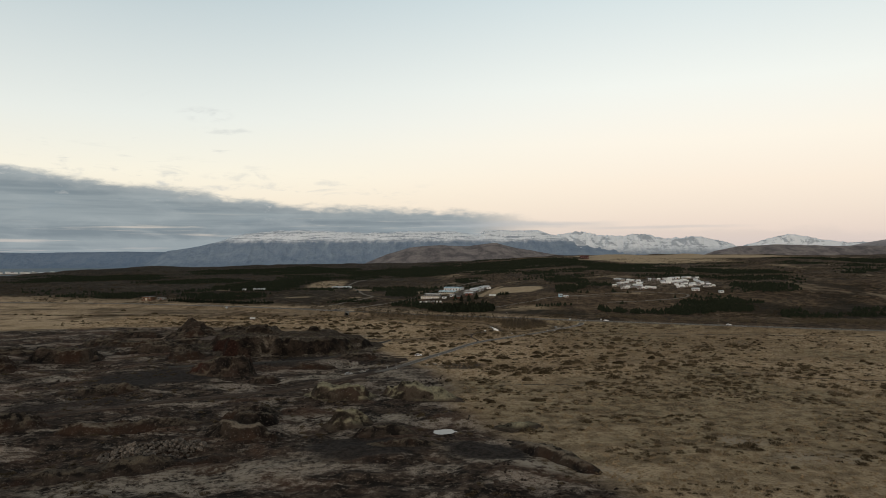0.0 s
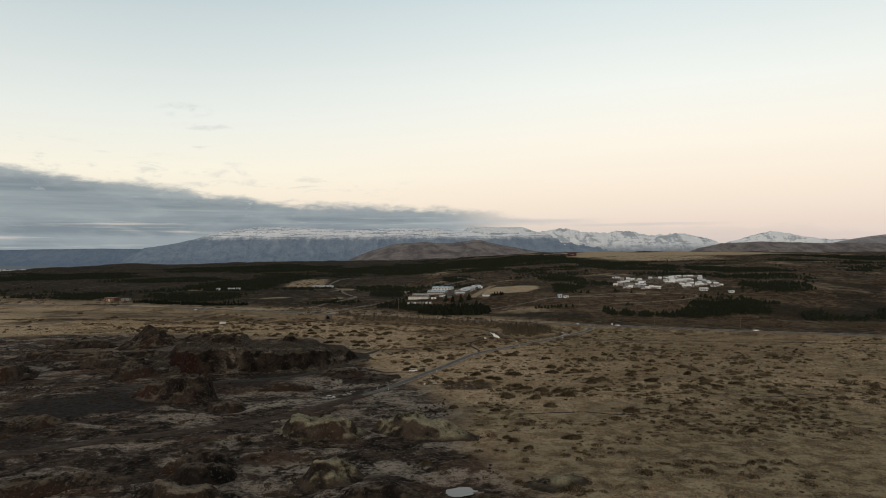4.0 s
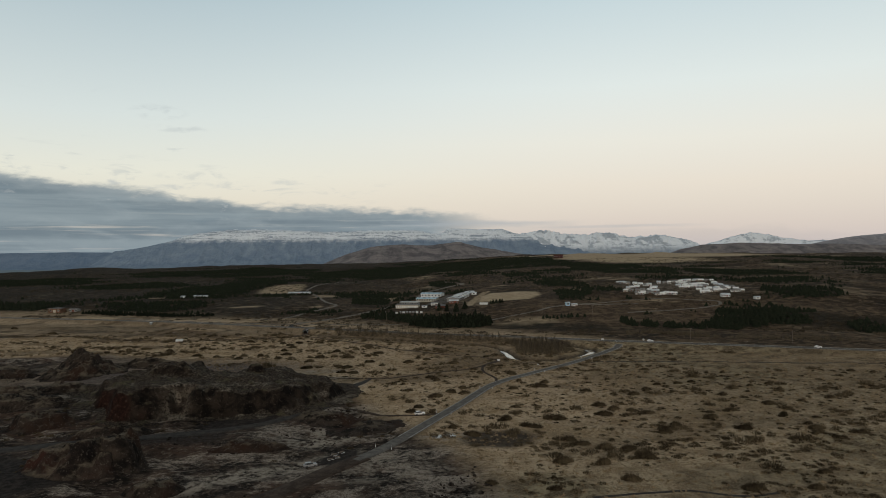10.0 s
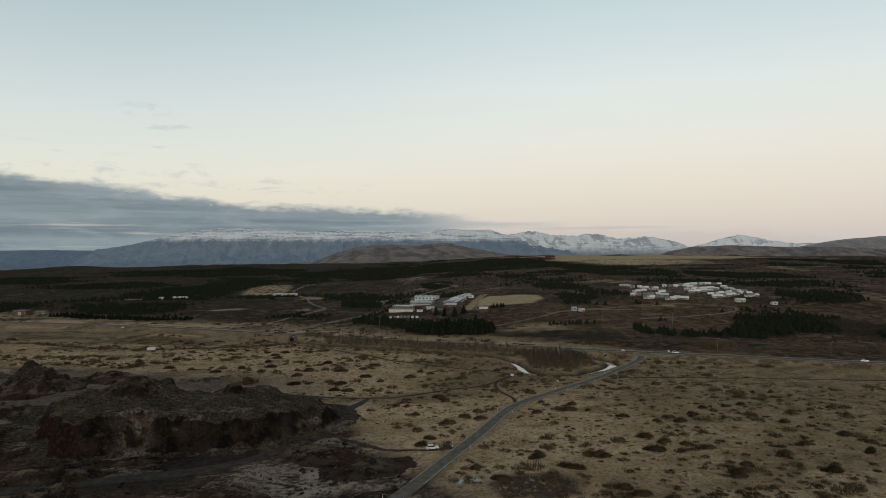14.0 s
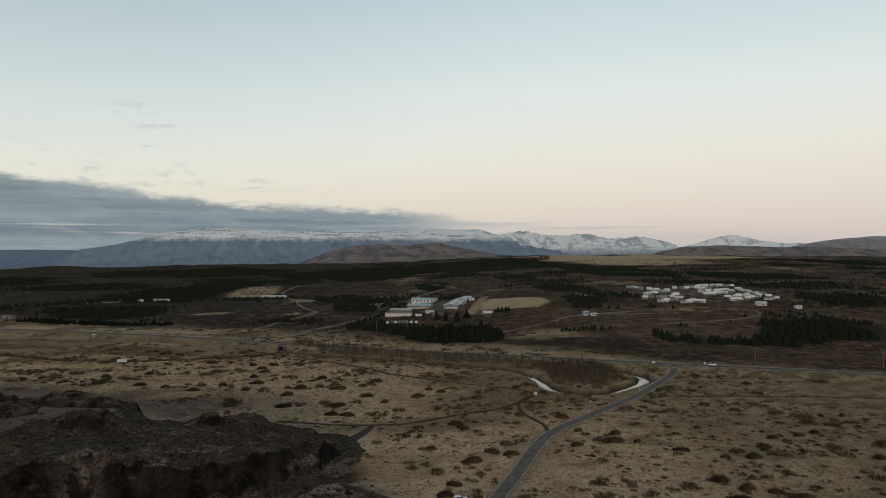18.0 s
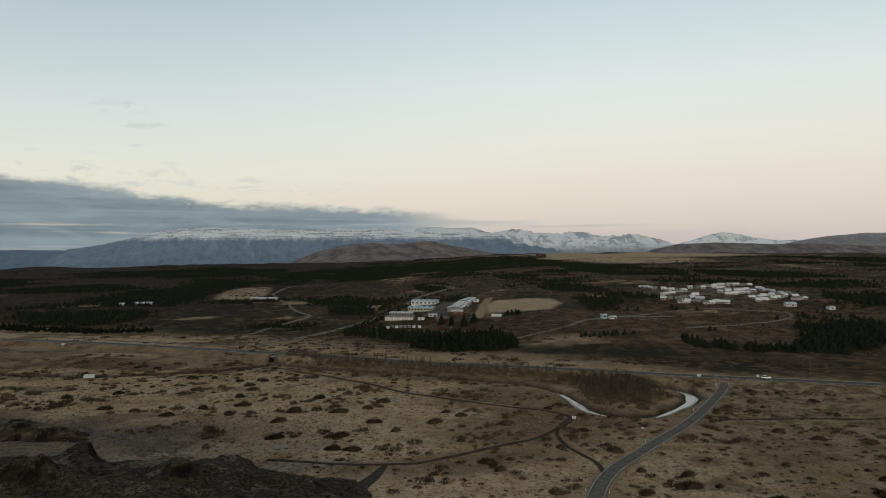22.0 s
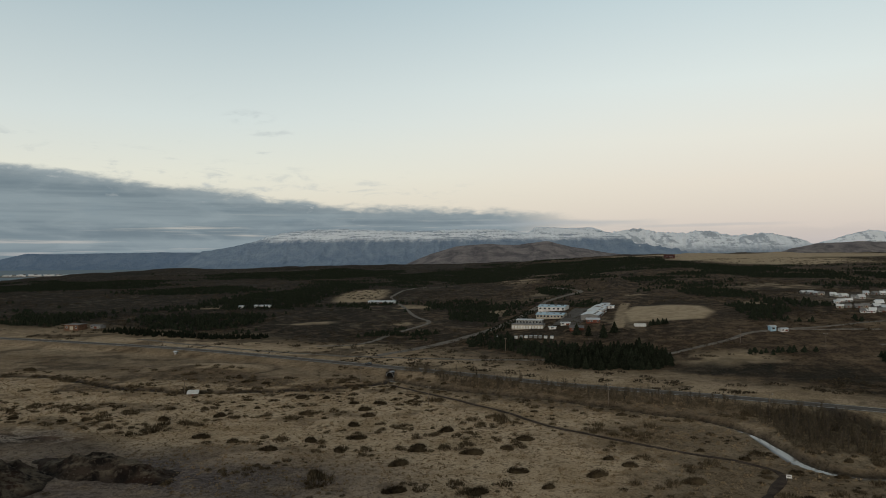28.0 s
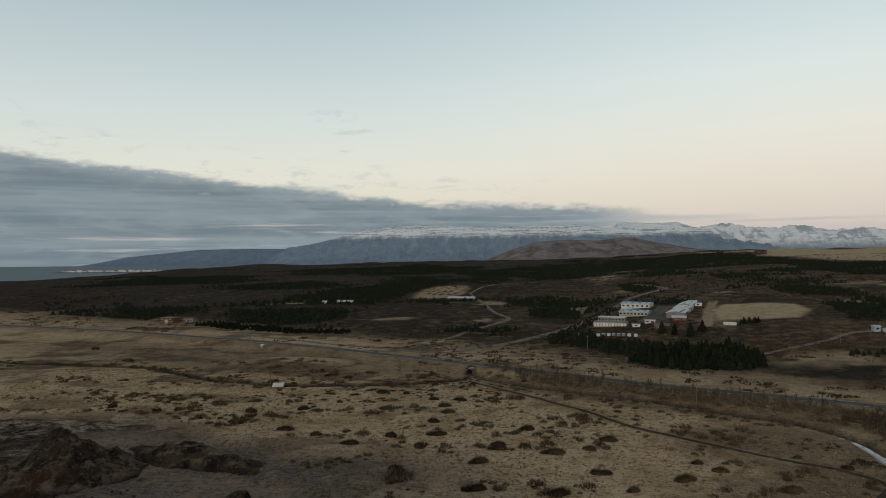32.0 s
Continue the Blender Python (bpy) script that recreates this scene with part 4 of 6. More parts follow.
M_WOOD = plain("weathered_wood", (0.13, 0.10, 0.075), (0.24, 0.20, 0.16), 1.5, 0.85)
M_TWIG = plain("bare_twigs", (0.050, 0.041, 0.028), (0.125, 0.102, 0.070), 1.0, 0.95, vary=0.35)
M_SHRUB = plain("willow_shrub", (0.032, 0.025, 0.016), (0.112, 0.088, 0.055), 0.8, 0.95, vary=0.4)
M_SPRUCE = plain("spruce_needles", (0.008, 0.011, 0.007), (0.024, 0.029, 0.018), 1.2, 0.95, vary=0.35)
M_BARK = plain("grey_bark", (0.050, 0.042, 0.034), (0.105, 0.090, 0.075), 2.0, 0.9)
M_TUFT = plain("dry_tussock", (0.150, 0.108, 0.062), (0.360, 0.270, 0.168), 0.3, 0.95, local=False)
M_STONE = plain("scoria_boulder", (0.012, 0.010, 0.009), (0.070, 0.055, 0.044), 0.6, 0.95, relief=0.7, local=False)
M_WHITE = plain("white_render", (0.52, 0.52, 0.50), (0.72, 0.72, 0.70), 0.35, 0.8, vary=0.12)
M_CREAM = plain("cream_wall", (0.34, 0.31, 0.25), (0.46, 0.42, 0.34), 0.4, 0.85)
M_GREYWALL = plain("grey_wall", (0.16, 0.16, 0.155), (0.26, 0.255, 0.24), 0.4, 0.85)
M_RUST = plain("red_brown_wall", (0.11, 0.045, 0.032), (0.20, 0.08, 0.055), 0.5, 0.85)
M_ROOF = plain("pale_sheet_roof", (0.38, 0.42, 0.44), (0.56, 0.60, 0.62), 0.3, 0.55, relief=0.2)
M_WHITEROOF = plain("white_sheet_roof", (0.60, 0.62, 0.60), (0.78, 0.79, 0.77), 0.3, 0.6, relief=0.2, vary=0.15)
M_BLUEROOF = plain("blue_sheet_roof", (0.22, 0.36, 0.46), (0.36, 0.52, 0.62), 0.3, 0.5, relief=0.2)
M_DARKROOF = plain("dark_sheet_roof", (0.070, 0.064, 0.060), (0.125, 0.115, 0.108), 0.4, 0.7, relief=0.2)
M_GLASS = material("window_glass", 0.08)[0]
M_GLASS.node_tree.nodes["Principled BSDF"].inputs["Base Color"].default_value = (0.03, 0.035, 0.04, 1)
M_GLASS.node_tree.nodes["Principled BSDF"].inputs["Specular IOR Level"].default_value = 0.6
M_CARWHITE = plain("white_car_paint", (0.62, 0.62, 0.62), (0.74, 0.74, 0.74), 0.8, 0.3, relief=0.02)
M_CARDARK = plain("dark_car_paint", (0.03, 0.03, 0.035), (0.05, 0.05, 0.055), 0.8, 0.3, relief=0.02)
M_RUBBER = plain("tyre_rubber", (0.015, 0.015, 0.015), (0.03, 0.03, 0.03), 3.0, 0.9)
M_LAMP = plain("lamp_lens", (0.65, 0.65, 0.60), (0.8, 0.8, 0.75), 2.0, 0.2, relief=0.0)
M_STEEL = plain("galvanised_steel", (0.12, 0.12, 0.12), (0.20, 0.20, 0.20), 1.0, 0.5, 0.6)
M_TARP = plain("pale_tarp", (0.50, 0.50, 0.47), (0.66, 0.66, 0.62), 0.6, 0.7)


# ---- scoria mounds of the quarry ----
def mound(label, cx, cy, rx, ry, turn, tall, steep, mat, seed, crag=0.35, notch=0.0, lean=0.0, peak=0.0, step=0.6):
    """A scoria hill: craggy outline, broken faces, a level or pointed top."""
    nu, nv = int(2.7 * rx / step), int(2.7 * ry / step)
    u, v = np.meshgrid(np.linspace(-1.35, 1.35, nu), np.linspace(-1.35, 1.35, nv))
    a = radians(turn)
    x, y = cx + u * rx * math.cos(a) - v * ry * math.sin(a), cy + u * rx * math.sin(a) + v * ry * math.cos(a)
    size = 0.5 * (rx + ry)
    d = np.hypot(u, v) + crag * fractal(x, y, size * 0.75, 4, 0.55, seed) + 0.13 * fractal(x, y, 2.6, 3, 0.6, seed + 3)
    body = ease(1.0, 1.0 - steep, d) * (1 - peak) + peak * np.clip(1 - d, 0, 1.2) ** 1.15
    top = 0.85 + 0.34 * fractal(x, y, size * 0.7, 3, 0.5, seed + 7) + lean * u
    z = tall * body * top
    crags = fractal(x, y, 7.0, 4, 0.55, seed + 11, True)
    z = z + np.minimum(body * 1.6, 1) * ((0.13 if mat is M_MOSSY else 0.14) * tall * (crags - 0.2) + 0.42 * fractal(x, y, 2.2, 3, 0.6, seed + 13, True))
    # benches left by digging
    bench = tall * 0.34
    z = z + (0.08 if mat is M_MOSSY else 0.55) * np.minimum(body * 2, 1) * bench * (ease(0.55, 0.95, (z / bench) % 1.0) - (z / bench) % 1.0) * (1 - peak)
    z = z * tall / max(float(z.max()), 0.1)
    if notch:
        z = z * (1 - notch * np.exp(-((u - 0.12 - 0.3 * v) / 0.13) ** 2))
    z = np.where(d > 1.0, -0.15 - 0.9 * (d - 1.0), z)
    ground_z = height(x, y)
    name = "rock_mound"
    me = sheet(name, x, y, ground_z + z, mat)
    ob = new(name, me)
    me.transform(Matrix.Translation((-cx, -cy, 0)))
    ob.location = (cx, cy, 0)
    return tagged(ob, label, "rock mound", "scoria mounds of the quarry")


DARK, GREENISH = "craggy black scoria mound on the quarry floor", "pale mossy-topped scoria mound beside the gravel road"
mound("pointed black-brown scoria hill at the field's edge", -157, 449, 18, 16, 0, 11.5, 0.95, M_ROCK, 300, 0.16, peak=0.85)
BLUFF = [(-38, 398), (-41, 384), (-47, 370), (-55, 361), (-68, 357), (-80, 355), (-90, 358), (-98, 354), (-108, 359), (-119, 371), (-132, 388), (-141, 405), (-130, 424), (-100, 430), (-75, 426), (-52, 419), (-40, 410)]


def bluff_rise(x, y):
    """Height of the dug bluff over the quarry floor: cut faces to the south, a long fall to the north."""
    wx = x + 5.0 * fractal(x, y, 17, 3, 0.55, 501) + 1.2 * fractal(x, y, 4, 3, 0.6, 503)
    wy = y + 6.5 * fractal(x, y, 15, 3, 0.55, 507) + 1.5 * fractal(x, y, 4, 3, 0.6, 509)
    d = distance(wx, wy, np.array(BLUFF + BLUFF[:1], float))[0]
    d = np.where(inside(wx, wy, BLUFF), d, -d)
    run = 4.2 + 17 * ease(388, 424, y) + 7 * ease(-112, -138, x) + 5 * np.exp(-((x + 84) / 5) ** 2)
    run = run * (1.25 + 0.9 * fractal(x, y * 0.3, 9, 3, 0.5, 521))
    top = np.interp(x, [-142, -124, -112, -100, -86, -70, -56, -46, -38], [3.5, 6.2, 7.2, 8.0, 7.6, 7.6, 6.2, 5.2, 4.0])
    top = top * (1 + 0.26 * fractal(x, y, 16, 4, 0.55, 511))
    z = top * ease(0, 1, d / run)
    on_top = ease(0.5, 1.0, d / run)
    for cx, cy, rx, ry, h in ((-103, 398, 8, 5, 3.2), (-97, 396, 3.0, 3.5, 1.6), (-71, 393, 3.4, 3.0, 2.8), (-44, 400, 5, 5, 1.6), (-117, 386, 7, 5, 1.2)):
        z = z + h * ease(1.25, 0.45, np.hypot((x - cx) / rx, (y - cy) / ry) + 0.25 * fractal(x, y, 3.0, 3, 0.6, 513)) * on_top
    z = z + ease(0.0, 1.5, d) * (1.1 * fractal(x, y, 8, 5, 0.6, 515, True) + 0.35 * fractal(x, y, 1.9, 3, 0.6, 517, True))
    # rubble that has slid to the foot
    skirt = 1.3 * ease(-7, 0, d) * (0.6 + 0.6 * fractal(x, y, 6, 3, 0.6, 523)) - 0.35
    return np.where(d < 0, skirt, np.maximum(z, 0.43 * ease(0, 1, 1 - d / 3) + z * 0.6)), d


def quarry_bluff():
    x, y = np.meshgrid(np.arange(-150, -30, 0.75), np.arange(346, 441, 0.75))
    rise, d = bluff_rise(x, y)
    z = height(x, y) + rise
    red = ease(-95, -100, x) * ease(-124, -119, x) * ease(384, 374, y) * ease(-0.5, 0.1, fractal(x, y, 9, 3, 0.6, 525))
    pale_face = 0.9 * np.exp(-((x + 89.5) / 3.6) ** 2) * ease(377, 366, y) * ease(0.25, 0.7, value_noise(x / 2.2, y / 2.2, 519) * 0.5 + 0.5)
    root = tagged(new("quarry_bluff"), "long dug scoria bluff with black and red cut faces", "rock mound", "scoria mounds of the quarry")
    south = (y < 392) & (d < 6.5)
    for name, keep, label in (("rubble_foot", south & (d < -0.4), "dark rubble at the foot"), ("cut_face", south & (d >= -0.4), "steep black and red dug face"), ("bluff_top", ~south, "gravelly flat top with thin moss")):
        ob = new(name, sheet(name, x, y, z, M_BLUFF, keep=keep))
        paint(ob.data, "face", [red, pale_face, 0 * x])
        ob.parent = root
        tagged(ob, label)
    return root


quarry_bluff()
mound("split red and black scoria mound with dug notch", -97, 307, 14, 11, -8, 7.6, 0.5, M_RED, 350, 0.2, 0.45, lean=0.1)
mound("steep black scoria knob on the split mound", -87, 309, 6, 8, 10, 8.8, 0.45, M_ROCK, 352, 0.2)
mound("low black scoria stub beside the gravel road", -73, 290, 7, 4, 5, 3.2, 0.5, M_ROCK, 355, 0.22)
mound("low rubble bank before the dug bluff", -104, 339, 15, 5, 12, 3.2, 0.7, M_ROCK, 356, 0.3)
mound("low rubble bank before the dug bluff", -128, 352, 12, 8, 40, 4.2, 0.7, M_ROCK, 359, 0.3)
mound("pale moss-topped scoria dome by a puddle", -29, 217, 8.0, 7.0, 10, 5.0, 0.9, M_MOSSY, 380, 0.2)
mound("low brown scoria bank beside the puddle", -17, 204, 10, 4.0, 6, 2.4, 0.6, M_ROCK, 385, 0.22)
mound("dark scoria mound with a pale mossy crest", -57, 202, 11, 6.5, -14, 4.2, 0.45, M_CREST, 390, 0.25)
mound("dark scoria knob beside the crested mound", -58, 217, 8, 5.5, 10, 4.0, 0.6, M_ROCK, 393, 0.25)
mound("craggy dark scoria bank at the field's edge", 27, 183, 17, 4.2, -58, 2.6, 0.55, M_CREST, 460, 0.3)
mound("low mossy outcrop at the field's edge", 22, 211, 9, 5, 20, 1.8, 0.8, M_MOSSY, 462, 0.3)
mound("low scoria bank with a pale gravel crest", -103, 208, 13, 4, 6, 2.8, 0.5, M_CREST, 468, 0.25)
mound("low black scoria hump beside the pointed hill", -132, 464, 20, 8, -20, 4.4, 0.8, M_ROCK, 310)
mound(DARK, -150, 405, 20, 8, 18, 4.2, 0.6, M_ROCK, 357, 0.3)
mound(DARK, -192, 446, 18, 9, 0, 5.0, 0.6, M_ROCK, 358, 0.3)
mound(GREENISH, -37, 256, 14, 9, -8, 5.2, 0.5, M_MOSSY, 360, 0.22)
mound(GREENISH, -7, 255, 17, 7.5, -20, 5.2, 0.6, M_MOSSY, 370, 0.2, lean=-0.45)
mound(DARK, -61, 226, 9, 6, 15, 3.4, 0.6, M_ROCK, 392, 0.3)
mound(DARK, -184, 352, 20, 12, 20, 6.5, 0.5, M_ROCK, 400, 0.3)
mound(DARK, -205, 318, 16, 16, 0, 8.0, 0.5, M_ROCK, 410, 0.3)
mound(DARK, -178, 402, 32, 9, -6, 4.2, 0.6, M_ROCK, 420, 0.3)
mound(DARK, -148, 380, 22, 8, 12, 4.6, 0.55, M_ROCK, 425, 0.3)
mound("low round scoria mound under brown shrubs", -42, 354, 11, 8, 0, 2.8, 0.8, M_ROCK, 430, 0.25)
mound("low brown scoria mound under brown shrubs", -29, 343, 12, 9, 30, 2.2, 0.9, M_ROCK, 435, 0.25)
mound(DARK, -58, 322, 10, 4, 5, 2.2, 0.6, M_ROCK, 440)
mound(DARK, -128, 268, 17, 6, 15, 3.0, 0.6, M_ROCK, 445)
mound("long low scoria bank with pale gravel crest", -92, 212, 26, 5, 14, 2.4, 0.7, M_ROCK, 450)
mound("long low scoria bank with pale gravel crest", -80, 172, 30, 6, 24, 2.6, 0.7, M_ROCK, 455)
mound(DARK, -140, 210, 24, 8, 20, 3.6, 0.6, M_ROCK, 465)
mound(DARK, -236, 372, 26, 12, 0, 5.0, 0.6, M_ROCK, 470)
mound(DARK, -10, 190, 12, 3.5, 0, 1.8, 0.6, M_ROCK, 475)

rng = np.random.default_rng(7)


def scatter_mesh(name, mat, shapes, X, Y, Z, size, turn, smooth=False):
    """Many small copies of a few shapes, joined in one mesh."""
    V, F, k = [], [], 0
    pick = rng.integers(0, len(shapes), len(X))
    for x, y, z, s, t, w in zip(X, Y, Z, size, turn, pick):
        v, f = shapes[w]
        c, d = math.cos(t) * s, math.sin(t) * s
        V.append(np.stack([x + v[:, 0] * c - v[:, 1] * d, y + v[:, 0] * d + v[:, 1] * c, z + v[:, 2] * s], 1))
        F.append(f + k)
        k += len(v)
    V, F = np.vstack(V), np.vstack(F)
    me = bpy.data.meshes.new(name)
    me.vertices.add(len(V))
    me.vertices.foreach_set("co", V.astype(np.float32).ravel())
    me.loops.add(F.size)
    me.loops.foreach_set("vertex_index", F.astype(np.int32).ravel())
    me.polygons.add(len(F))
    me.polygons.foreach_set("loop_start", np.arange(0, F.size, 3, dtype=np.int32))
    me.polygons.foreach_set("use_smooth", np.full(len(F), smooth))
    me.update(calc_edges=True)
    me.materials.append(mat)
    return me


def boulder_shape():
    b = bmesh.new()
    bmesh.ops.create_icosphere(b, subdivisions=1, radius=1.0)
    for v in b.verts:
        v.co = Vector((v.co.x * rng.uniform(0.7, 1.1), v.co.y * rng.uniform(0.6, 1.0), v.co.z * rng.uniform(0.5, 0.8))) * rng.uniform(0.75, 1.15)
    vs, fs = np.array([v.co for v in b.verts]), np.array([[v.index for v in f.verts] for f in b.faces])
    b.free()
    return vs, fs


def blades(count, spread, tall, width, lean=0.5, dome=True):
    """Pointed blades that stand in a dome: twigs or grass."""
    V = []
    for _ in range(count):
        a, r = rng.uniform(0, 2 * math.pi), spread * math.sqrt(rng.uniform(0, 1))
        x, y = r * math.cos(a), r * math.sin(a)
        h = tall * (1 - 0.75 * (r / spread) ** 2 if dome else 1) * rng.uniform(0.65, 1.15)
        z0 = 0.35 * h * rng.uniform(0, 1)
        b = rng.uniform(0, math.pi)
        w = width * rng.uniform(0.6, 1.3)
        tx, ty = x + lean * (x / spread) * h + rng.normal(0, 0.2 * h), y + lean * (y / spread) * h + rng.normal(0, 0.2 * h)
        V += [(x - w * math.cos(b), y - w * math.sin(b), z0 - 0.15 * h), (x + w * math.cos(b), y + w * math.sin(b), z0 - 0.15 * h), (tx, ty, h)]
    V = np.array(V)
    return V, np.arange(len(V)).reshape(-1, 3)


def free_of_roads(x, y, gap):
    ok = np.ones(len(x), bool)
    for line, half in ((MAIN_ROAD, 5), (LANE, 2.6), (QUARRY_TRACK, 2.4), (RIVER, 4), (STREAM, 1), (RIDE_PATH, 1.3), (FOOT_PATH, 1.0)):
        ok &= distance(x, y, line)[0] > half + gap
    return ok


# loose scoria blocks round the mounds
bx, by = rng.uniform(-260, 40, 18000), rng.uniform(120, 440, 18000)
keep = (scoria_zone(bx, by) > 0.6) & ~inside(bx, by, BLUFF) & (fractal(bx, by, 22, 3, 0.6, 91) > 0.24) & free_of_roads(bx, by, 0.5)
bx, by = bx[keep], by[keep]
boulders = scatter_mesh("scoria_blocks", M_STONE, [boulder_shape() for _ in range(6)], bx, by, lie(bx, by) + 0.05, np.exp(rng.normal(-1.05, 0.45, len(bx))), rng.uniform(0, 6.3, len(bx)))
tagged(new("scoria_blocks", boulders), "loose dark scoria blocks strewn over the quarry floor", "rocks", kind="stuff")


def stone_heap(cx, cy, rx, ry, tall, count):
    """A tipped load of rough stones, each a part."""
    root = thing("stone_heap", "low heap of tipped grey stones on the quarry floor", "stone heap", on_ground(cx, cy))
    kinds = []
    for _ in range(7):
        v, f = boulder_shape()
        me = bpy.data.meshes.new("stone")
        me.from_pydata(v.tolist(), [], f.tolist())
        me.materials.append(M_RUBBLE)
        kinds.append(me)
    base = float(lie(cx, cy)[0])
    for _ in range(count):
        a, r = rng.uniform(0, 6.283), math.sqrt(rng.uniform(0, 1))
        x, y = rx * r * math.cos(a) + rng.normal(0, 0.4), ry * r * math.sin(a) + 0.25 * rx * r * math.cos(a)
        size = math.exp(rng.normal(-0.55, 0.25))
        ob = new("stone", kinds[int(rng.integers(7))])
        ob.parent = root
        ob.location = (x, y, float(lie(cx + x, cy + y)[0]) - base + tall * (1 - r * r) * rng.uniform(0.4, 1.0) + 0.15 * size)
        ob.rotation_euler, ob.scale = (rng.normal(0, 0.4), rng.normal(0, 0.4), rng.uniform(0, 6.28)), (size,) * 3


M_RUBBLE = plain("grey_rubble", (0.060, 0.052, 0.044), (0.190, 0.168, 0.145), 0.9, 0.95, relief=0.6, vary=0.35)
stone_heap(-76, 187, 13, 7, 1.6, 290)

# ---- shrubs ----
def shrub_mesh(k):
    """A low willow bush: two to four domes of fine twigs grown together."""
    V, F, count = [], [], 0
    for lobe in range(2 + k % 3):
        v, f = blades(360, 1.0, 0.62, 0.036, 0.5)
        w, g = blades(80, 0.8, 0.46, 0.13, 0.25)
        grow = rng.uniform(0.6, 1.0)
        at = np.array([rng.uniform(-0.9, 0.9), rng.uniform(-0.35, 0.35), 0.0]) * (lobe > 0)
        for pts, tri in ((v, f), (w, g)):
            V.append(pts * grow + at)
            F.append(tri + count)
            count += len(pts)
    me = bpy.data.meshes.new("shrub")
    me.from_pydata((np.vstack(V) * [1.15, 0.85, 1.15]).tolist(), [], np.vstack(F).tolist())
    me.update()
    me.materials.append(M_SHRUB)
    return me


SHRUBS = [shrub_mesh(k) for k in range(9)]
EAST_SHRUBS = [(14, 348), (31, 347), (48, 365), (34, 399), (50, 390), (73, 391), (46, 352), (56, 356), (63, 337), (56, 329), (30, 319), (35, 314), (44, 305), (31, 301), (28, 323),
               (96, 378), (104, 362), (101, 346), (101, 330), (81, 331), (-3, 340), (2, 331), (-6, 385), (88, 354), (43, 306), (21, 303), (34, 288), (29, 348), (20, 338), (59, 332),
               (105, 389), (77, 345), (106, 354), (111, 324), (117, 308), (80, 290), (57, 280), (33, 249), (2, 289), (-16, 360), (5, 390), (50, 358), (60, 352), (40, 312)]
WEST_SHRUBS = [(-34, 466), (-44, 439), (-39, 438), (6, 461), (-58, 484), (35, 400), (23, 396), (5, 399), (-1, 392), (-6, 422), (-4, 416), (28, 428), (80, 441), (86, 433), (72, 389), (64, 381), (-78, 523),
               (-98, 525), (-106, 551), (-89, 492), (-76, 496), (-81, 531), (-52, 505), (-31, 496), (-33, 466), (-36, 486), (-44, 482), (-59, 488), (-80, 510), (-62, 472), (-43, 451), (-16, 464),
               (0, 505), (-10, 478), (-7, 472), (-27, 455), (-60, 452), (-79, 483), (-81, 463), (-98, 484), (-111, 491), (-122, 495), (-126, 521), (-141, 516), (-246, 610), (-288, 645)]


def plant_shrub(x, y, z, size, tall, label):
    ob = new("shrub", SHRUBS[int(rng.integers(len(SHRUBS)))])
    ob.location, ob.rotation_euler, ob.scale = (x, y, z - 0.05), (0, 0, rng.normal(0, 0.35)), (size, size, tall)
    tagged(ob, label, "shrub", "shrubs on the moor")


spots = np.array(EAST_SHRUBS + WEST_SHRUBS, float)
for (x, y), z in zip(spots, lie(spots[:, 0], spots[:, 1])):
    plant_shrub(x, y, z, rng.uniform(1.3, 2.2), rng.uniform(1.9, 2.9), "large dark brown leafless willow shrub in dry grass")
sx, sy = rng.uniform(-330, 330, 20000), rng.uniform(140, 600, 20000)
field = (sy < np.interp(sx, MAIN_ROAD[:, 0], MAIN_ROAD[:, 1]) - 9) & (scoria_zone(sx, sy) < 0.3) & free_of_roads(sx, sy, 0.8)
clump = fractal(sx, sy, 45, 3, 0.6, 95) + 0.8 * np.exp(-((sx + 14) ** 2 + (sy - 420) ** 2) / 600) + 0.4 * np.exp(-((sx - 70) ** 2 + (sy - 350) ** 2) / 6000)
keep = field & (clump > 0.0)
sx, sy = sx[keep], sy[keep]
sz = lie(sx, sy)
for k in range(205):
    plant_shrub(sx[k], sy[k], sz[k], rng.uniform(0.7, 1.5), rng.uniform(1.3, 2.2), "dark brown leafless willow shrub in dry grass")
small = [blades(90, 1.0, 0.55, 0.075, 0.4) for _ in range(6)]
tagged(new("low_scrub", scatter_mesh("low_scrub", M_SHRUB, small, sx[205:4000], sy[205:4000], sz[205:4000], np.exp(rng.normal(-0.45, 0.45, len(sx[205:4000]))), rng.uniform(0, 6.3, len(sx[205:4000])))),
       "small dark heather and willow tufts in dry grass", "scrub", kind="stuff")
nx, ny = rng.uniform(15, 160, 5000), rng.uniform(150, 320, 5000)
keep = (scoria_zone(nx, ny) < 0.3) & (fractal(nx, ny * 1.3, 18, 3, 0.6, 93) > 0.05)
nx, ny = nx[keep][:1100], ny[keep][:1100]
tagged(new("heather_tufts", scatter_mesh("heather_tufts", M_SHRUB, small, nx, ny, lie(nx, ny), np.exp(rng.normal(-0.25, 0.4, len(nx))), rng.uniform(0, 6.3, len(nx)))),
       "brown heather tufts in the dry field", "scrub", kind="stuff")
qx, qy = rng.uniform(-240, 30, 3000), rng.uniform(140, 450, 3000)
keep = (scoria_zone(qx, qy) > 0.4) & (fractal(qx, qy, 30, 3, 0.6, 97) > 0.12) & free_of_roads(qx, qy, 0.4)
qx, qy = qx[keep], qy[keep]
tagged(new("quarry_scrub", scatter_mesh("quarry_scrub", M_SHRUB, small, qx, qy, lie(qx, qy), rng.uniform(0.4, 1.3, len(qx)), rng.uniform(0, 6.3, len(qx)))),
       "brown scrub tufts on the scoria", "scrub", kind="stuff")
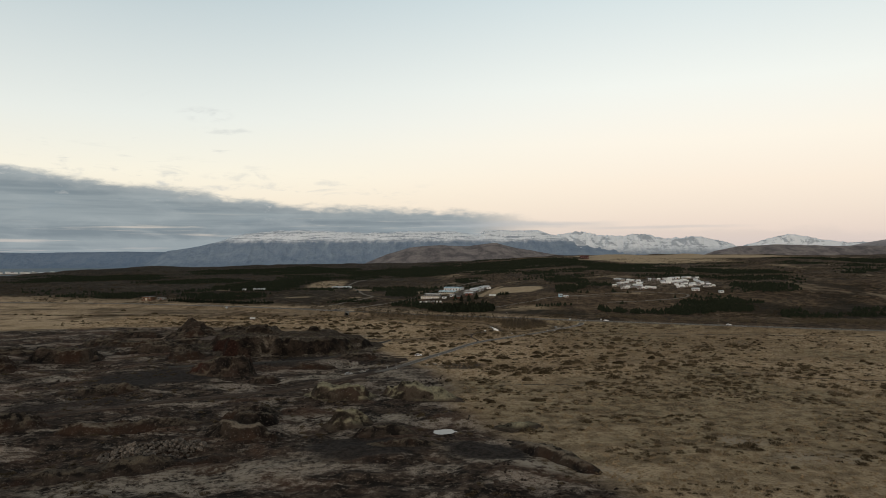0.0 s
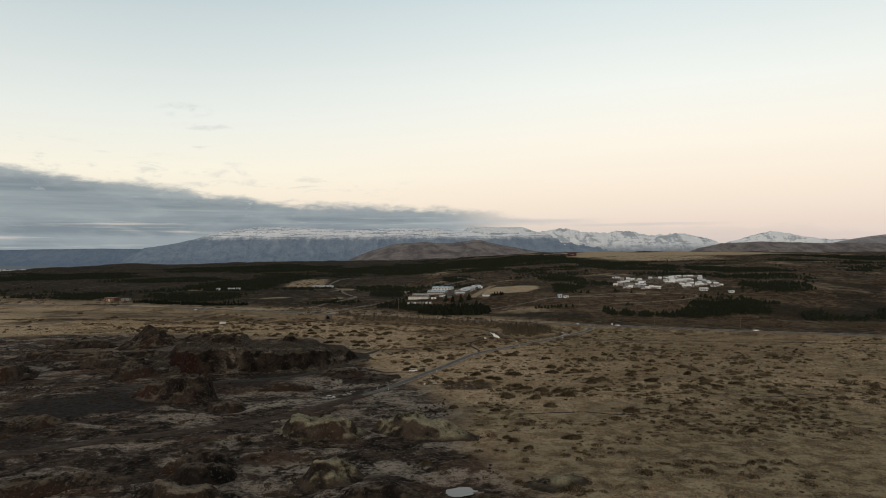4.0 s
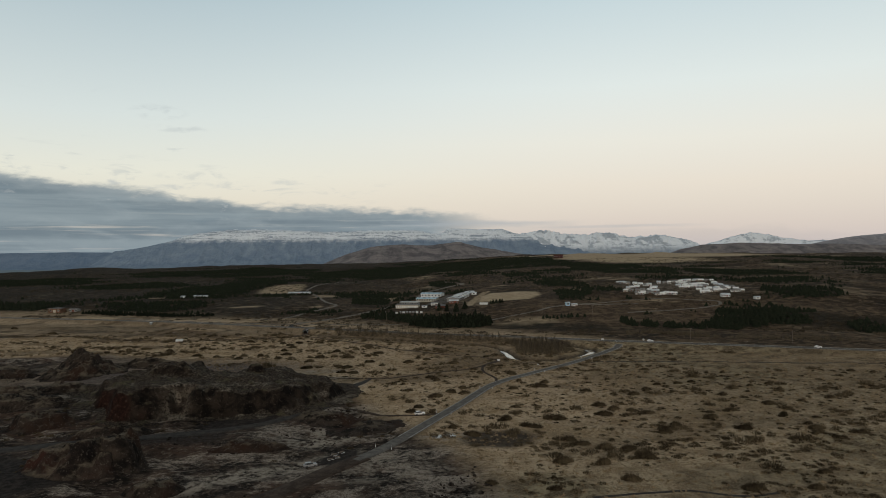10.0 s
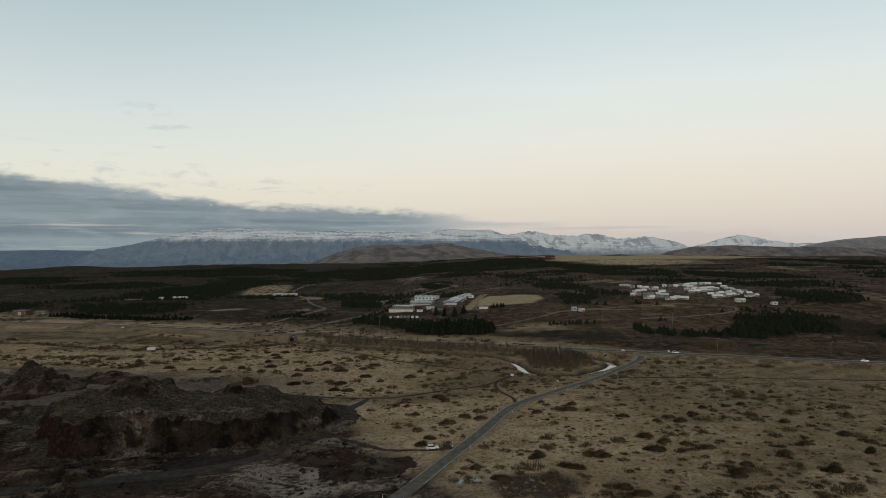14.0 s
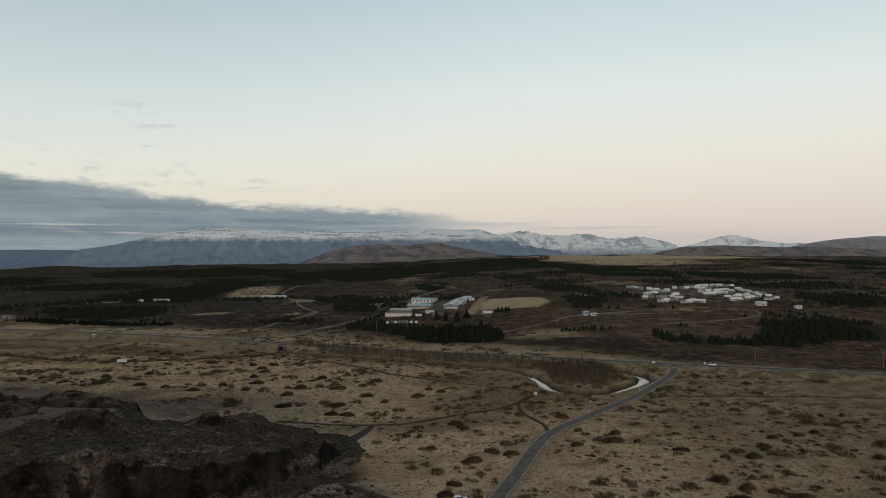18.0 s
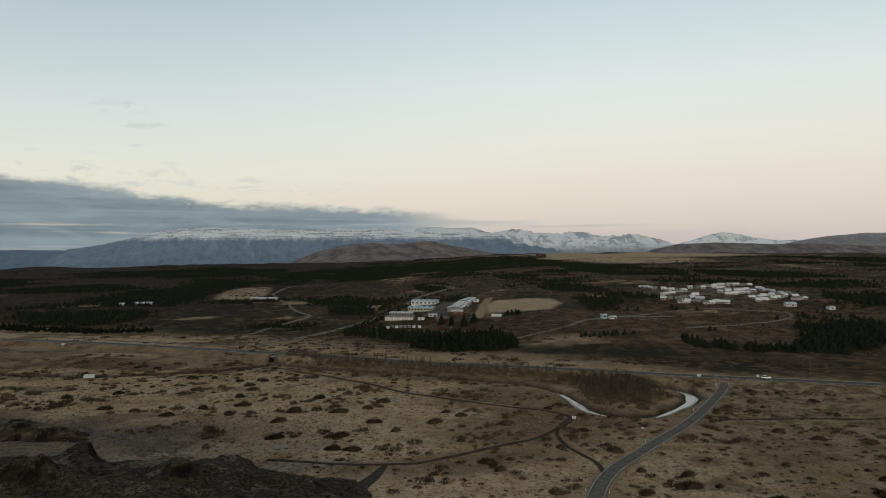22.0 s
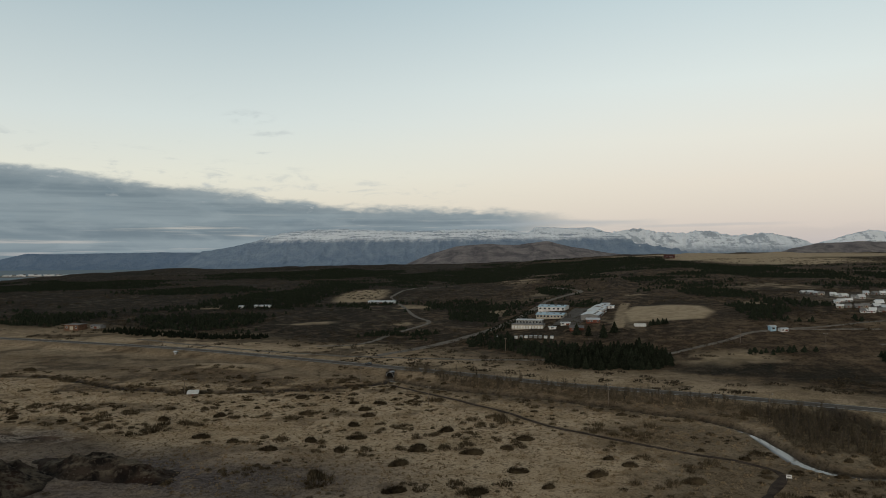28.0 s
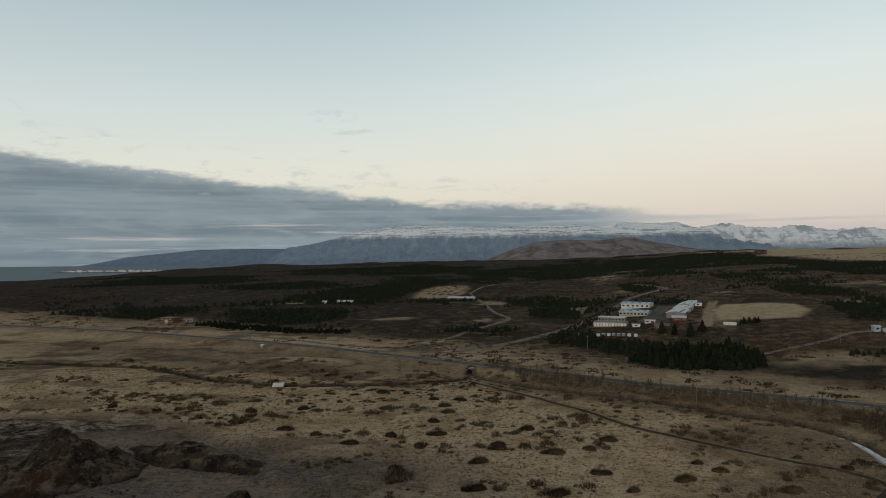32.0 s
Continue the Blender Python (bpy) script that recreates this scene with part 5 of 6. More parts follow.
# willow scrub in loose drifts over the field
mx, my = rng.uniform(-250, 170, 26000), rng.uniform(250, 610, 26000)
keep = (my < np.interp(mx, MAIN_ROAD[:, 0], MAIN_ROAD[:, 1]) - 8) & (scoria_zone(mx, my) < 0.15) & free_of_roads(mx, my, 0.6) & (fractal(mx, my * 1.5, 20, 4, 0.65, 99) > 0.17)
mx, my = mx[keep][:1600], my[keep][:1600]
along = STREAM[rng.integers(0, len(STREAM), 300)] + rng.normal(0, 1.1, (300, 2)) + [0, 1.0]
along = along[free_of_roads(along[:, 0], along[:, 1], -0.6)]
mx, my = np.concatenate([mx, along[:, 0]]), np.concatenate([my, along[:, 1]])
bushy = [blades(110, 1.0, 0.9, 0.055, 0.5) for _ in range(6)]
tagged(new("willow_scrub", scatter_mesh("willow_scrub", M_SHRUB, bushy, mx, my, lie(mx, my), np.exp(rng.normal(-0.12, 0.40, len(mx))), rng.uniform(0, 6.3, len(mx)))),
       "brown leafless willow scrub in drifts over the field", "scrub", kind="stuff")
# tussocks of dry grass
tx, ty = rng.uniform(-260, 260, 60000), rng.uniform(130, 590, 60000)
keep = (scoria_zone(tx, ty) < 0.35) & (ty < np.interp(tx, MAIN_ROAD[:, 0], MAIN_ROAD[:, 1]) - 6) & free_of_roads(tx, ty, 0.1) & (np.abs(tx) < 40 + 0.6 * ty)
tx, ty = tx[keep][:30000], ty[keep][:30000]
tufts = [blades(7, 0.5, 0.42, 0.13, 0.5) for _ in range(6)]
tagged(new("dry_tussocks", scatter_mesh("dry_tussocks", M_TUFT, tufts, tx, ty, lie(tx, ty), rng.uniform(0.6, 1.5, len(tx)), rng.uniform(0, 6.3, len(tx)))),
       "pale dry grass tussocks over the moor", "grass", kind="stuff")


# ---- trees ----
def crown_rings(tall, wide, layers, sides):
    """Drooping ragged tiers of a spruce."""
    s = Solid()
    for k in range(layers):
        f = k / layers
        r, z = wide * (1 - f) ** 0.72 * rng.uniform(0.85, 1.1), tall * (0.08 + 0.9 * f)
        ring = []
        for j in range(2 * sides):
            a = 2 * math.pi * (j + 0.3 * k) / (2 * sides)
            q = r * (rng.uniform(0.85, 1.2) if j % 2 else rng.uniform(0.45, 0.65))
            ring.append((q * math.cos(a), q * math.sin(a), z - 0.28 * q + rng.uniform(-0.05, 0.05) * tall))
        apex = (rng.normal(0, 0.03), rng.normal(0, 0.03), z + tall * 1.35 / layers)
        s.add(ring + [apex], [(j, (j + 1) % (2 * sides), 2 * sides) for j in range(2 * sides)])
    return s


def spruce(m):
    root = thing("spruce_tree", "dark green spruce in a dense stand", "tree", m, "spruces of the plantation")
    part("trunk", Solid().tube((0, 0, -0.4), (0, 0, 4.4), 0.13, 0.03, 5), M_BARK, root)
    part("crown", crown_rings(4.2, 2.5, 8, 7), M_SPRUCE, root)
    return root


def bare_tree(m):
    root = thing("bare_tree", "slender grey leafless birch beside the river", "tree", m, "bare trees by the river")
    trunk = Solid().tube((0, 0, -0.3), (0.1, 0.05, 2.4), 0.09, 0.06, 5).tube((0.1, 0.05, 2.4), (-0.05, 0.1, 5.0), 0.06, 0.02, 5)
    part("trunk", trunk, M_BARK, root)
    limbs, twigs = Solid(), []
    for _ in range(22):
        z, a, l = rng.uniform(0.6, 4.2), rng.uniform(0, 6.28), rng.uniform(0.7, 1.5)
        tip = (l * 0.55 * math.cos(a), l * 0.55 * math.sin(a), z + l)
        limbs.tube((0, 0.05, z), tip, 0.03, 0.012, 3)
        for _ in range(9):
            t = rng.uniform(0.2, 1.0)
            p = Vector((tip[0] * t, tip[1] * t, z + l * t))
            e = p + Vector((rng.normal(0, 0.3), rng.normal(0, 0.3), rng.uniform(0.2, 0.8)))
            twigs += [p + Vector((0.03, 0, 0)), p - Vector((0.03, 0.02, 0)), e]
    limb = part("branch_frame", limbs, M_BARK, root)
    part("twig_crown", Solid().add(twigs, [(3 * k, 3 * k + 1, 3 * k + 2) for k in range(len(twigs) // 3)]), M_TWIG, limb)
    return root


def stand(build, variants, corners, spacing, jitter, scale, limit, extra=None):
    """Trees over a plan outline, each a thing; copies of a few built ones."""
    xs, ys = [p[0] for p in corners], [p[1] for p in corners]
    X, Y = np.meshgrid(np.arange(min(xs), max(xs), spacing), np.arange(min(ys), max(ys), spacing))
    X, Y = X.ravel() + rng.normal(0, jitter, X.size), Y.ravel() + rng.normal(0, jitter, Y.size)
    keep = inside(X, Y, corners)
    if extra is not None:
        keep &= extra(X, Y)
    X, Y = X[keep][:limit], Y[keep][:limit]
    for x, y, z in zip(X, Y, lie(X, Y)):
        s = rng.uniform(*scale)
        copy_thing(variants[int(rng.integers(len(variants)))], pose(x, y, z, 0, 0, rng.uniform(0, 360)) @ Matrix.Diagonal((s, s, s * rng.uniform(0.85, 1.15), 1)))
    return len(X)


SPRUCES = [spruce(on_ground(x, y) @ Matrix.Diagonal((s, s, s * 1.15, 1))) for x, y, s in ((12, 711, 1.35), (18, 706, 1.2), (25, 698, 1.5), (33, 709, 1.3))]
BARE = [bare_tree(on_ground(x, y)) for x, y in ((48, 520), (58, 512), (-20, 560), (10, 545))]
stand(spruce, SPRUCES, [(-14, 628), (-4, 619), (10, 610), (30, 611), (43, 621), (47, 646), (40, 662), (26, 672), (8, 664), (-6, 650)], 2.95, 0.8, (0.5, 0.78), 296)
stand(spruce, SPRUCES, [(55, 717), (69, 721), (69, 726), (55, 722)], 2.6, 0.4, (0.45, 0.6), 8)


def thicket(corners, spacing, jitter, test=None):
    """Plan points over an outline, for a joined stand."""
    xs, ys = [p[0] for p in corners], [p[1] for p in corners]
    X, Y = np.meshgrid(np.arange(min(xs), max(xs), spacing), np.arange(min(ys), max(ys), spacing))
    X, Y = X.ravel() + rng.normal(0, jitter, X.size), Y.ravel() + rng.normal(0, jitter, Y.size)
    keep = inside(X, Y, corners)
    if test is not None:
        keep &= test(X, Y)
    return X[keep], Y[keep]


def joined_stand(name, mat, shapes, X, Y, sizes, label, category):
    me = scatter_mesh(name, mat, shapes, X, Y, lie(X, Y) - 0.15, rng.uniform(*sizes, len(X)), rng.uniform(0, 6.3, len(X)))
    tagged(new(name, me), label, category, kind="stuff")


near_spruce = []
for _ in range(6):
    s = crown_rings(4.0, 2.7, 7, 6)
    near_spruce.append((np.array(s.v), np.array(s.f)))
ex, ey = thicket([(130, 560), (290, 540), (290, 670), (130, 680)], 3.1, 1.2, lambda x, y: np.maximum.reduce([blob(x, y, cx, cy, rx, ry, 0, 0.3) for cx, cy, rx, ry in
                 ((139, 617, 5, 18), (150, 606, 7, 12), (163, 598, 8, 10), (176, 592, 9, 12), (195, 592, 14, 18), (214, 606, 18, 26), (242, 622, 25, 35), (222, 645, 10, 12))]) + 0.5 * fractal(x, y, 16, 3, 0.6, 85) > 0.58)
joined_stand("east_spruce_stand", M_SPRUCE, near_spruce, ex, ey, (0.45, 1.05), "dense dark spruce stand east of the river", "forest")
ex, ey = thicket([(262, 552), (300, 535), (440, 500), (470, 560), (380, 610), (285, 605)], 3.4, 1.3, lambda x, y: fractal(x, y, 30, 4, 0.6, 89) > 0.02)
joined_stand("roadside_spruce_stand", M_SPRUCE, near_spruce, ex, ey, (0.4, 0.9), "loose dark spruce clumps beside the highway", "forest")
ex, ey = thicket([(-290, 750), (-262, 736), (-232, 727), (-204, 719), (-172, 722), (-172, 732), (-206, 732), (-240, 744), (-280, 760)], 2.8, 1.0)
joined_stand("west_spruce_stand", M_SPRUCE, near_spruce, ex, ey, (0.45, 0.8), "dark spruce belt beside the brown house", "forest")
ex, ey = thicket([(-50, 686), (-28, 680), (-27, 690), (-42, 704), (-40, 722), (-28, 752), (-14, 790), (0, 860), (-8, 866), (-24, 800), (-38, 756), (-50, 720)], 2.6, 0.9)
joined_stand("spruce_hedge", M_SPRUCE, near_spruce, ex, ey, (0.26, 0.5), "dark spruce hedge along the depot road", "hedge")
ex, ey = thicket([(-120, 720), (-75, 712), (-62, 740), (-70, 770), (-110, 765)], 3.0, 1.2, lambda x, y: fractal(x, y, 20, 2, 0.5, 79) > -0.05)
joined_stand("heath_spruce_stand", M_SPRUCE, near_spruce, ex, ey, (0.35, 0.7), "dark spruce clump on the heath", "forest")
brush = [blades(40, 1.0, 2.4, 0.035, 0.15, dome=False) for _ in range(6)]
ex, ey = thicket([(40, 488), (56, 480), (70, 490), (73, 512), (60, 532), (40, 534), (42, 510)], 2.1, 0.8)
wx, wy = thicket([(-76, 600), (-50, 573), (-14, 555), (20, 537), (46, 530), (40, 540), (-8, 562), (-50, 585), (-74, 604)], 2.3, 0.9)
lx, ly = thicket([(120, 560), (170, 536), (260, 505), (262, 520), (180, 556), (126, 584)], 2.6, 1.0, lambda x, y: fractal(x, y, 22, 2, 0.5, 83) > -0.1)
rx, ry = thicket([(255, 508), (330, 478), (430, 440), (445, 470), (345, 512), (262, 545)], 2.6, 1.0, lambda x, y: fractal(x, y, 20, 3, 0.55, 87) > -0.12)
joined_stand("willow_thicket", M_TWIG, brush, np.concatenate([ex, wx, lx, rx]), np.concatenate([ey, wy, ly, ry]), (0.6, 1.25), "brown leafless willow thicket along river and road", "thicket")
stand(bare_tree, BARE, [(44, 492), (56, 484), (68, 492), (70, 510), (58, 528), (40, 530), (42, 510)], 3.4, 1.2, (0.6, 1.05), 80)
stand(bare_tree, BARE, [(-74, 596), (-50, 574), (-14, 556), (20, 538), (44, 532), (40, 538), (-8, 560), (-50, 583), (-72, 600)], 3.3, 1.2, (0.45, 0.85), 90)

far_spruce = []
for _ in range(6):
    s = crown_rings(3.2, 2.9, 3, 4)
    far_spruce.append((np.array(s.v), np.array(s.f)))
fx, fy = rng.uniform(-900, 1100, 260000), 640 + 1900 * rng.uniform(0, 1, 260000) ** 1.4
keep = (forest(fx, fy) > rng.uniform(-0.06, 0.32, len(fx))) & (np.abs(fx) < 0.75 * fy - 150)
fx, fy = fx[keep][:44000], fy[keep][:44000]
tagged(new("far_forest", scatter_mesh("far_forest", M_SPRUCE, far_spruce, fx, fy, lie(fx, fy) - 0.2, rng.uniform(0.45, 1.0, len(fx)), rng.uniform(0, 6.3, len(fx)))),
       "dark spruce forest over the brown upland", "forest", kind="stuff")
hx, hy = rng.uniform(-800, 900, 60000), 560 + 1300 * rng.uniform(0, 1, 60000) ** 1.5
keep = (hy > np.interp(hx, MAIN_ROAD[:, 0], MAIN_ROAD[:, 1]) + 10) & (fractal(hx, hy, 60, 4, 0.6, 121) > 0.0) & (np.abs(hx) < 0.75 * hy - 100) & (blob(hx, hy, 72, 770, 50, 90) < 0.2)
hx, hy = hx[keep][:15000], hy[keep][:15000]
tagged(new("heath_scrub", scatter_mesh("heath_scrub", M_TWIG, [blades(14, 1.0, 0.7, 0.22, 0.4) for _ in range(5)], hx, hy, lie(hx, hy), rng.uniform(0.8, 2.2, len(hx)), rng.uniform(0, 6.3, len(hx)))),
       "brown leafless birch scrub over the heath", "scrub", kind="stuff")


# ---- buildings ----
def building(name, label, category, x, y, turn, wide, deep, eave, ridge, wall, roof, windows, doors=0, group="", along=True, door_mat=None, skylights=0, sink=0.6, fascia=None):
    """A gabled or flat building; its front faces south before turning. windows: the number along the front."""
    root = thing(name, label, category, on_ground(x, y, turn), group)
    eave, ridge = eave * 0.66, ridge * 0.66
    w, d = wide / 2, deep / 2
    body = Solid()
    if ridge > 0.05 and along:
        body.prism([(-d, -sink), (d, -sink), (d, eave), (0, eave + ridge), (-d, eave)], -w, w)
        o, t = 0.35, 0.16
        s = ridge / d
        top = Solid().prism([(-d - o, eave - s * o + 0.02), (0, eave + ridge + 0.02), (d + o, eave - s * o + 0.02), (d + o, eave - s * o + t), (0, eave + ridge + t + 0.03), (-d - o, eave - s * o + t)], -w - o, w + o)
    else:
        body.box(-w, w, -d, d, -sink, eave)
        top = Solid().box(-w - 0.2, w + 0.2, -d - 0.2, d + 0.2, eave + 0.004, eave + 0.28, 0.05)
    part("wall", body, wall, root)
    r = part("roof", top, roof, root)
    if fascia:
        part("fascia", Solid().box(-w - 0.42, w + 0.42, -d - 0.42, -d - 0.36, eave - 0.35, eave + 0.25), fascia, r, "blue fascia board")
    if skylights:
        s = ridge / d if ridge > 0.05 else 0.0
        for k in range(skylights):
            cx = -w + wide * (k + 0.5) / skylights
            yy = -d * 0.55
            zz = eave + ridge - s * abs(yy) + 0.24 if ridge > 0.05 else eave + 0.3
            part("skylight", Solid().box(cx - wide / skylights * 0.16, cx + wide / skylights * 0.16, yy - d * 0.14, yy + d * 0.14, zz, zz + 0.35, 0.08), M_GLASS, r, "dark roof light")
    n = windows + doors
    if n:
        pane_w, pane_h = min(1.5, wide / n * 0.55), min(1.2, eave * 0.42)
        frame_me = Solid().box(-pane_w / 2 - 0.08, pane_w / 2 + 0.08, -0.05, 0.03, -0.08, pane_h + 0.08).mesh("frame", M_WHITE)
        pane_me = Solid().box(-pane_w / 2, pane_w / 2, -0.075, -0.045, 0.0, pane_h).mesh("pane", M_GLASS)
        leaf_w, leaf_h = min(2.6, wide / n * 0.72), min(2.6, eave * 0.72)
        leaf_me = Solid().box(-leaf_w / 2, leaf_w / 2, -0.08, 0.02, 0.0, leaf_h, 0.015).mesh("door", door_mat or M_RUST)
        every = max(1, n // doors) if doors else 0
        for k in range(n):
            cx = -w + wide * (k + 0.5) / n
            if doors and (doors >= n or (k % every == every // 2)):
                part("door", leaf_me, None, root, at=(cx, -d, 0.05))
            else:
                win = part("window", frame_me, None, root, at=(cx, -d, eave * 0.38))
                part("pane", pane_me, None, win)
    return root




M_DARKRED = plain("dark_red_cladding", (0.060, 0.028, 0.026), (0.090, 0.042, 0.038), 0.2, 0.9)

M_BROWN = plain("brown_timber_wall", (0.10, 0.058, 0.038), (0.18, 0.105, 0.070), 0.5, 0.85)

# the depot
building("depot_building", "long low cream depot with a row of white doors", "building", -13, 752, -14, 20, 8, 3.8, 0.0, M_CREAM, M_DARKROOF, 0, 11, door_mat=M_WHITE)
building("depot_annex", "grey flat-roofed annex behind the depot", "building", -11, 770, -14, 17, 7, 4.4, 0.0, M_GREYWALL, M_ROOF, 8, 0)
building("warehouse", "warehouse with pale blue sheet roof and dark roof lights", "building", 6, 798, -18, 19, 12, 4.6, 1.2, M_CREAM, M_BLUEROOF, 8, 0, skylights=4, fascia=M_BLUEROOF)
building("warehouse", "warehouse with pale blue sheet roof above the yard", "building", 13, 856, -20, 21, 13, 5.2, 1.3, M_WHITE, M_BLUEROOF, 6, 0, skylights=4, fascia=M_BLUEROOF)
building("workshop", "grey sheet-roofed workshop with round dark roof vents", "building", 30.5, 777, 74, 25, 11, 4.0, 1.5, M_GREYWALL, M_ROOF, 5, 1, skylights=3)
building("workshop", "pale flat-roofed middle workshop of the depot", "building", 38, 803, 73, 24, 10, 5.0, 0.0, M_WHITE, M_ROOF, 5, 1, skylights=2)
building("workshop", "far grey sheet-roofed workshop of the depot", "building", 44.5, 829, 73, 24, 9, 4.4, 1.6, M_GREYWALL, M_ROOF, 5, 1, skylights=2)
building("workshop", "low red-walled shed at the workshop's end", "building", 27, 750, -4, 8, 6, 3.2, 1.2, M_RUST, M_ROOF, 3, 1)
building("shed", "dark round-roofed shed in the yard", "building", 14, 728, -4, 8, 7, 2.6, 1.6, M_RUST, M_DARKROOF, 1, 1)
building("shed", "small white shed behind the workshop", "building", 52, 852, 0, 6, 5, 3.4, 0.8, M_WHITE, M_ROOF, 1, 1)
building("shed", "small white shed behind the workshop", "building", 53, 836, 0, 5, 4, 2.6, 0.6, M_WHITE, M_ROOF, 1, 0)
building("shed", "white utility shed in the depot yard", "building", 10, 750, -6, 6, 3, 2.4, 0.4, M_WHITE, M_ROOF, 1, 1)
building("shed", "white utility shed in the depot yard", "building", 1, 741, -6, 4.5, 2.6, 2.2, 0.3, M_WHITE, M_ROOF, 1, 0)


def container(x, y, turn, mat, label):
    root = thing("storage_container", label, "container", on_ground(x, y, turn) @ Matrix.Diagonal((0.52, 0.8, 0.78, 1)), "containers at the depot")
    body = Solid().box(-1.7, 1.7, -1.0, 1.0, 0.12, 1.9)
    for k in range(11):
        u = -1.5 + 0.3 * k
        body.box(u - 0.07, u + 0.07, -1.035, -0.99, 0.3, 1.75)
    part("body", body, mat, root)
    part("roof", Solid().box(-1.74, 1.74, -1.04, 1.04, 1.904, 2.0, 0.02), M_ROOF, root)
    part("door", Solid().box(1.705, 1.75, -0.9, 0.9, 0.2, 1.85), mat, root)


for k, (x, y) in enumerate(((-32.5, 716.5), (-22.5, 713), (-19.6, 712.4), (-16.8, 711.4), (-14.2, 710.6), (-11.6, 709.4), (-9.0, 708.4), (-6.0, 707.2), (-2.6, 706))):
    dull = k in (2, 4, 5, 6)
    container(x, y, -16, M_GREYWALL if dull else M_WHITE, "white storage container standing apart" if k == 0 else ("dull grey" if dull else "white") + " storage container in a row")

tent = thing("marquee", "white pitched marquee beside the sports field", "tent", on_ground(49.5, 719, -6) @ Matrix.Diagonal((0.85, 0.9, 0.8, 1)))
part("wall", Solid().prism([(-2.2, 0), (2.2, 0), (2.2, 0.4), (-2.2, 0.4)], -3.6, 3.6), M_TARP, tent)
part("canopy", Solid().prism([(-2.6, 0.4), (0, 2.0), (2.6, 0.4), (2.6, 0.52), (0, 2.14), (-2.6, 0.52)], -4.0, 4.0), M_TARP, tent)

building("farmhouse", "flat-roofed brown house with a cream gable", "house", -314, 762, -12, 11, 8, 5.4, 0.0, M_BROWN, M_DARKROOF, 2, 1, door_mat=M_CREAM)
building("farm_shed", "low grey shed beside the brown house", "shed", -302, 768, -12, 8, 5, 2.8, 0.8, M_GREYWALL, M_DARKROOF, 2, 1)
building("long_barn", "long white barn in a pale clearing", "barn", -140, 990, -6, 26, 8, 2.8, 1.2, M_WHITE, M_ROOF, 8, 1)
building("long_barn", "white barn by the dark trees", "barn", -238, 926, -6, 14, 6, 2.8, 1.0, M_WHITE, M_ROOF, 4, 1)
building("long_barn", "small white shed by the dark trees", "barn", -256, 922, 0, 4, 4, 2.6, 0.8, M_WHITE, M_ROOF, 1, 0)
building("tower_block", "far dark red block on the tan hill", "building", 402, 2034, -8, 24, 16, 13, 0.0, M_DARKRED, M_DARKROOF, 7, 0)
building("field_shed", "blue and white shed on the heath", "shed", 113, 690, 10, 3, 3, 3.6, 0.6, M_BLUEROOF, M_ROOF, 1, 0)
building("field_shed", "low white shed on the heath", "shed", 118, 688, 10, 4, 3, 2.0, 0.6, M_WHITE, M_ROOF, 1, 1)
building("field_shed", "small grey pump house by the highway", "shed", -198, 654, -10, 1.3, 1.1, 1.9, 0.5, M_GREYWALL, M_ROOF, 1, 0)
building("stable", "small white stable east of the village", "house", 271, 697, 0, 4, 4, 2.4, 0.8, M_WHITE, M_ROOF, 1, 0)

# the stable village: rows of low white houses
ROWS = [(213, 879, 216, 856, 4), (219, 850, 222, 810, 5), (247, 854, 256, 850, 3), (268, 866, 288, 878, 4), (262, 842, 270, 820, 5), (296, 877, 307, 864, 4), (244, 793, 274, 812, 7), (238, 769, 269, 787, 7),
        (245, 748, 281, 764, 8), (242, 735, 261, 740, 5), (268, 750, 278, 749, 3), (277, 778, 288, 818, 4), (270, 739, 278, 739, 3), (193, 788, 203, 794, 3), (182, 761, 203, 761, 5), (185, 738, 192, 737, 3),
        (197, 740, 205, 748, 2), (200, 731, 209, 731, 3), (211, 726, 215, 728, 2), (207, 757, 215, 777, 3)]
for x0, y0, x1, y1, count in ROWS:
    for k in range(count):
        f = k / (count - 1)
        roof = (M_ROOF, M_WHITEROOF, M_WHITEROOF, M_WHITEROOF, M_GREYWALL)[int(rng.integers(5))]
        gap = abs(x1 - x0) / (count - 1)
        wide = min(0.85 * gap, 7.0) * rng.uniform(0.75, 1.0) if gap > 4.0 else rng.uniform(3.2, 6.2)
        building("stable_house", "low pale stable house in a crowded row", "house", x0 + (x1 - x0) * f + rng.normal(0, 0.3), y0 + (y1 - y0) * f + rng.normal(0, 2.5), rng.normal(-12, 7),
                 wide, rng.uniform(3.4, 5.0), rng.uniform(1.7, 2.3), rng.uniform(1.2, 1.9), (M_WHITE, M_CREAM, M_WHITE, M_GREYWALL)[int(rng.integers(4))], roof, 2, 1, "stable village houses")
building("riding_hall", "white riding hall at the village edge", "building", 251, 711, -4, 7, 4, 2.4, 1.6, M_WHITE, M_ROOF, 3, 1)

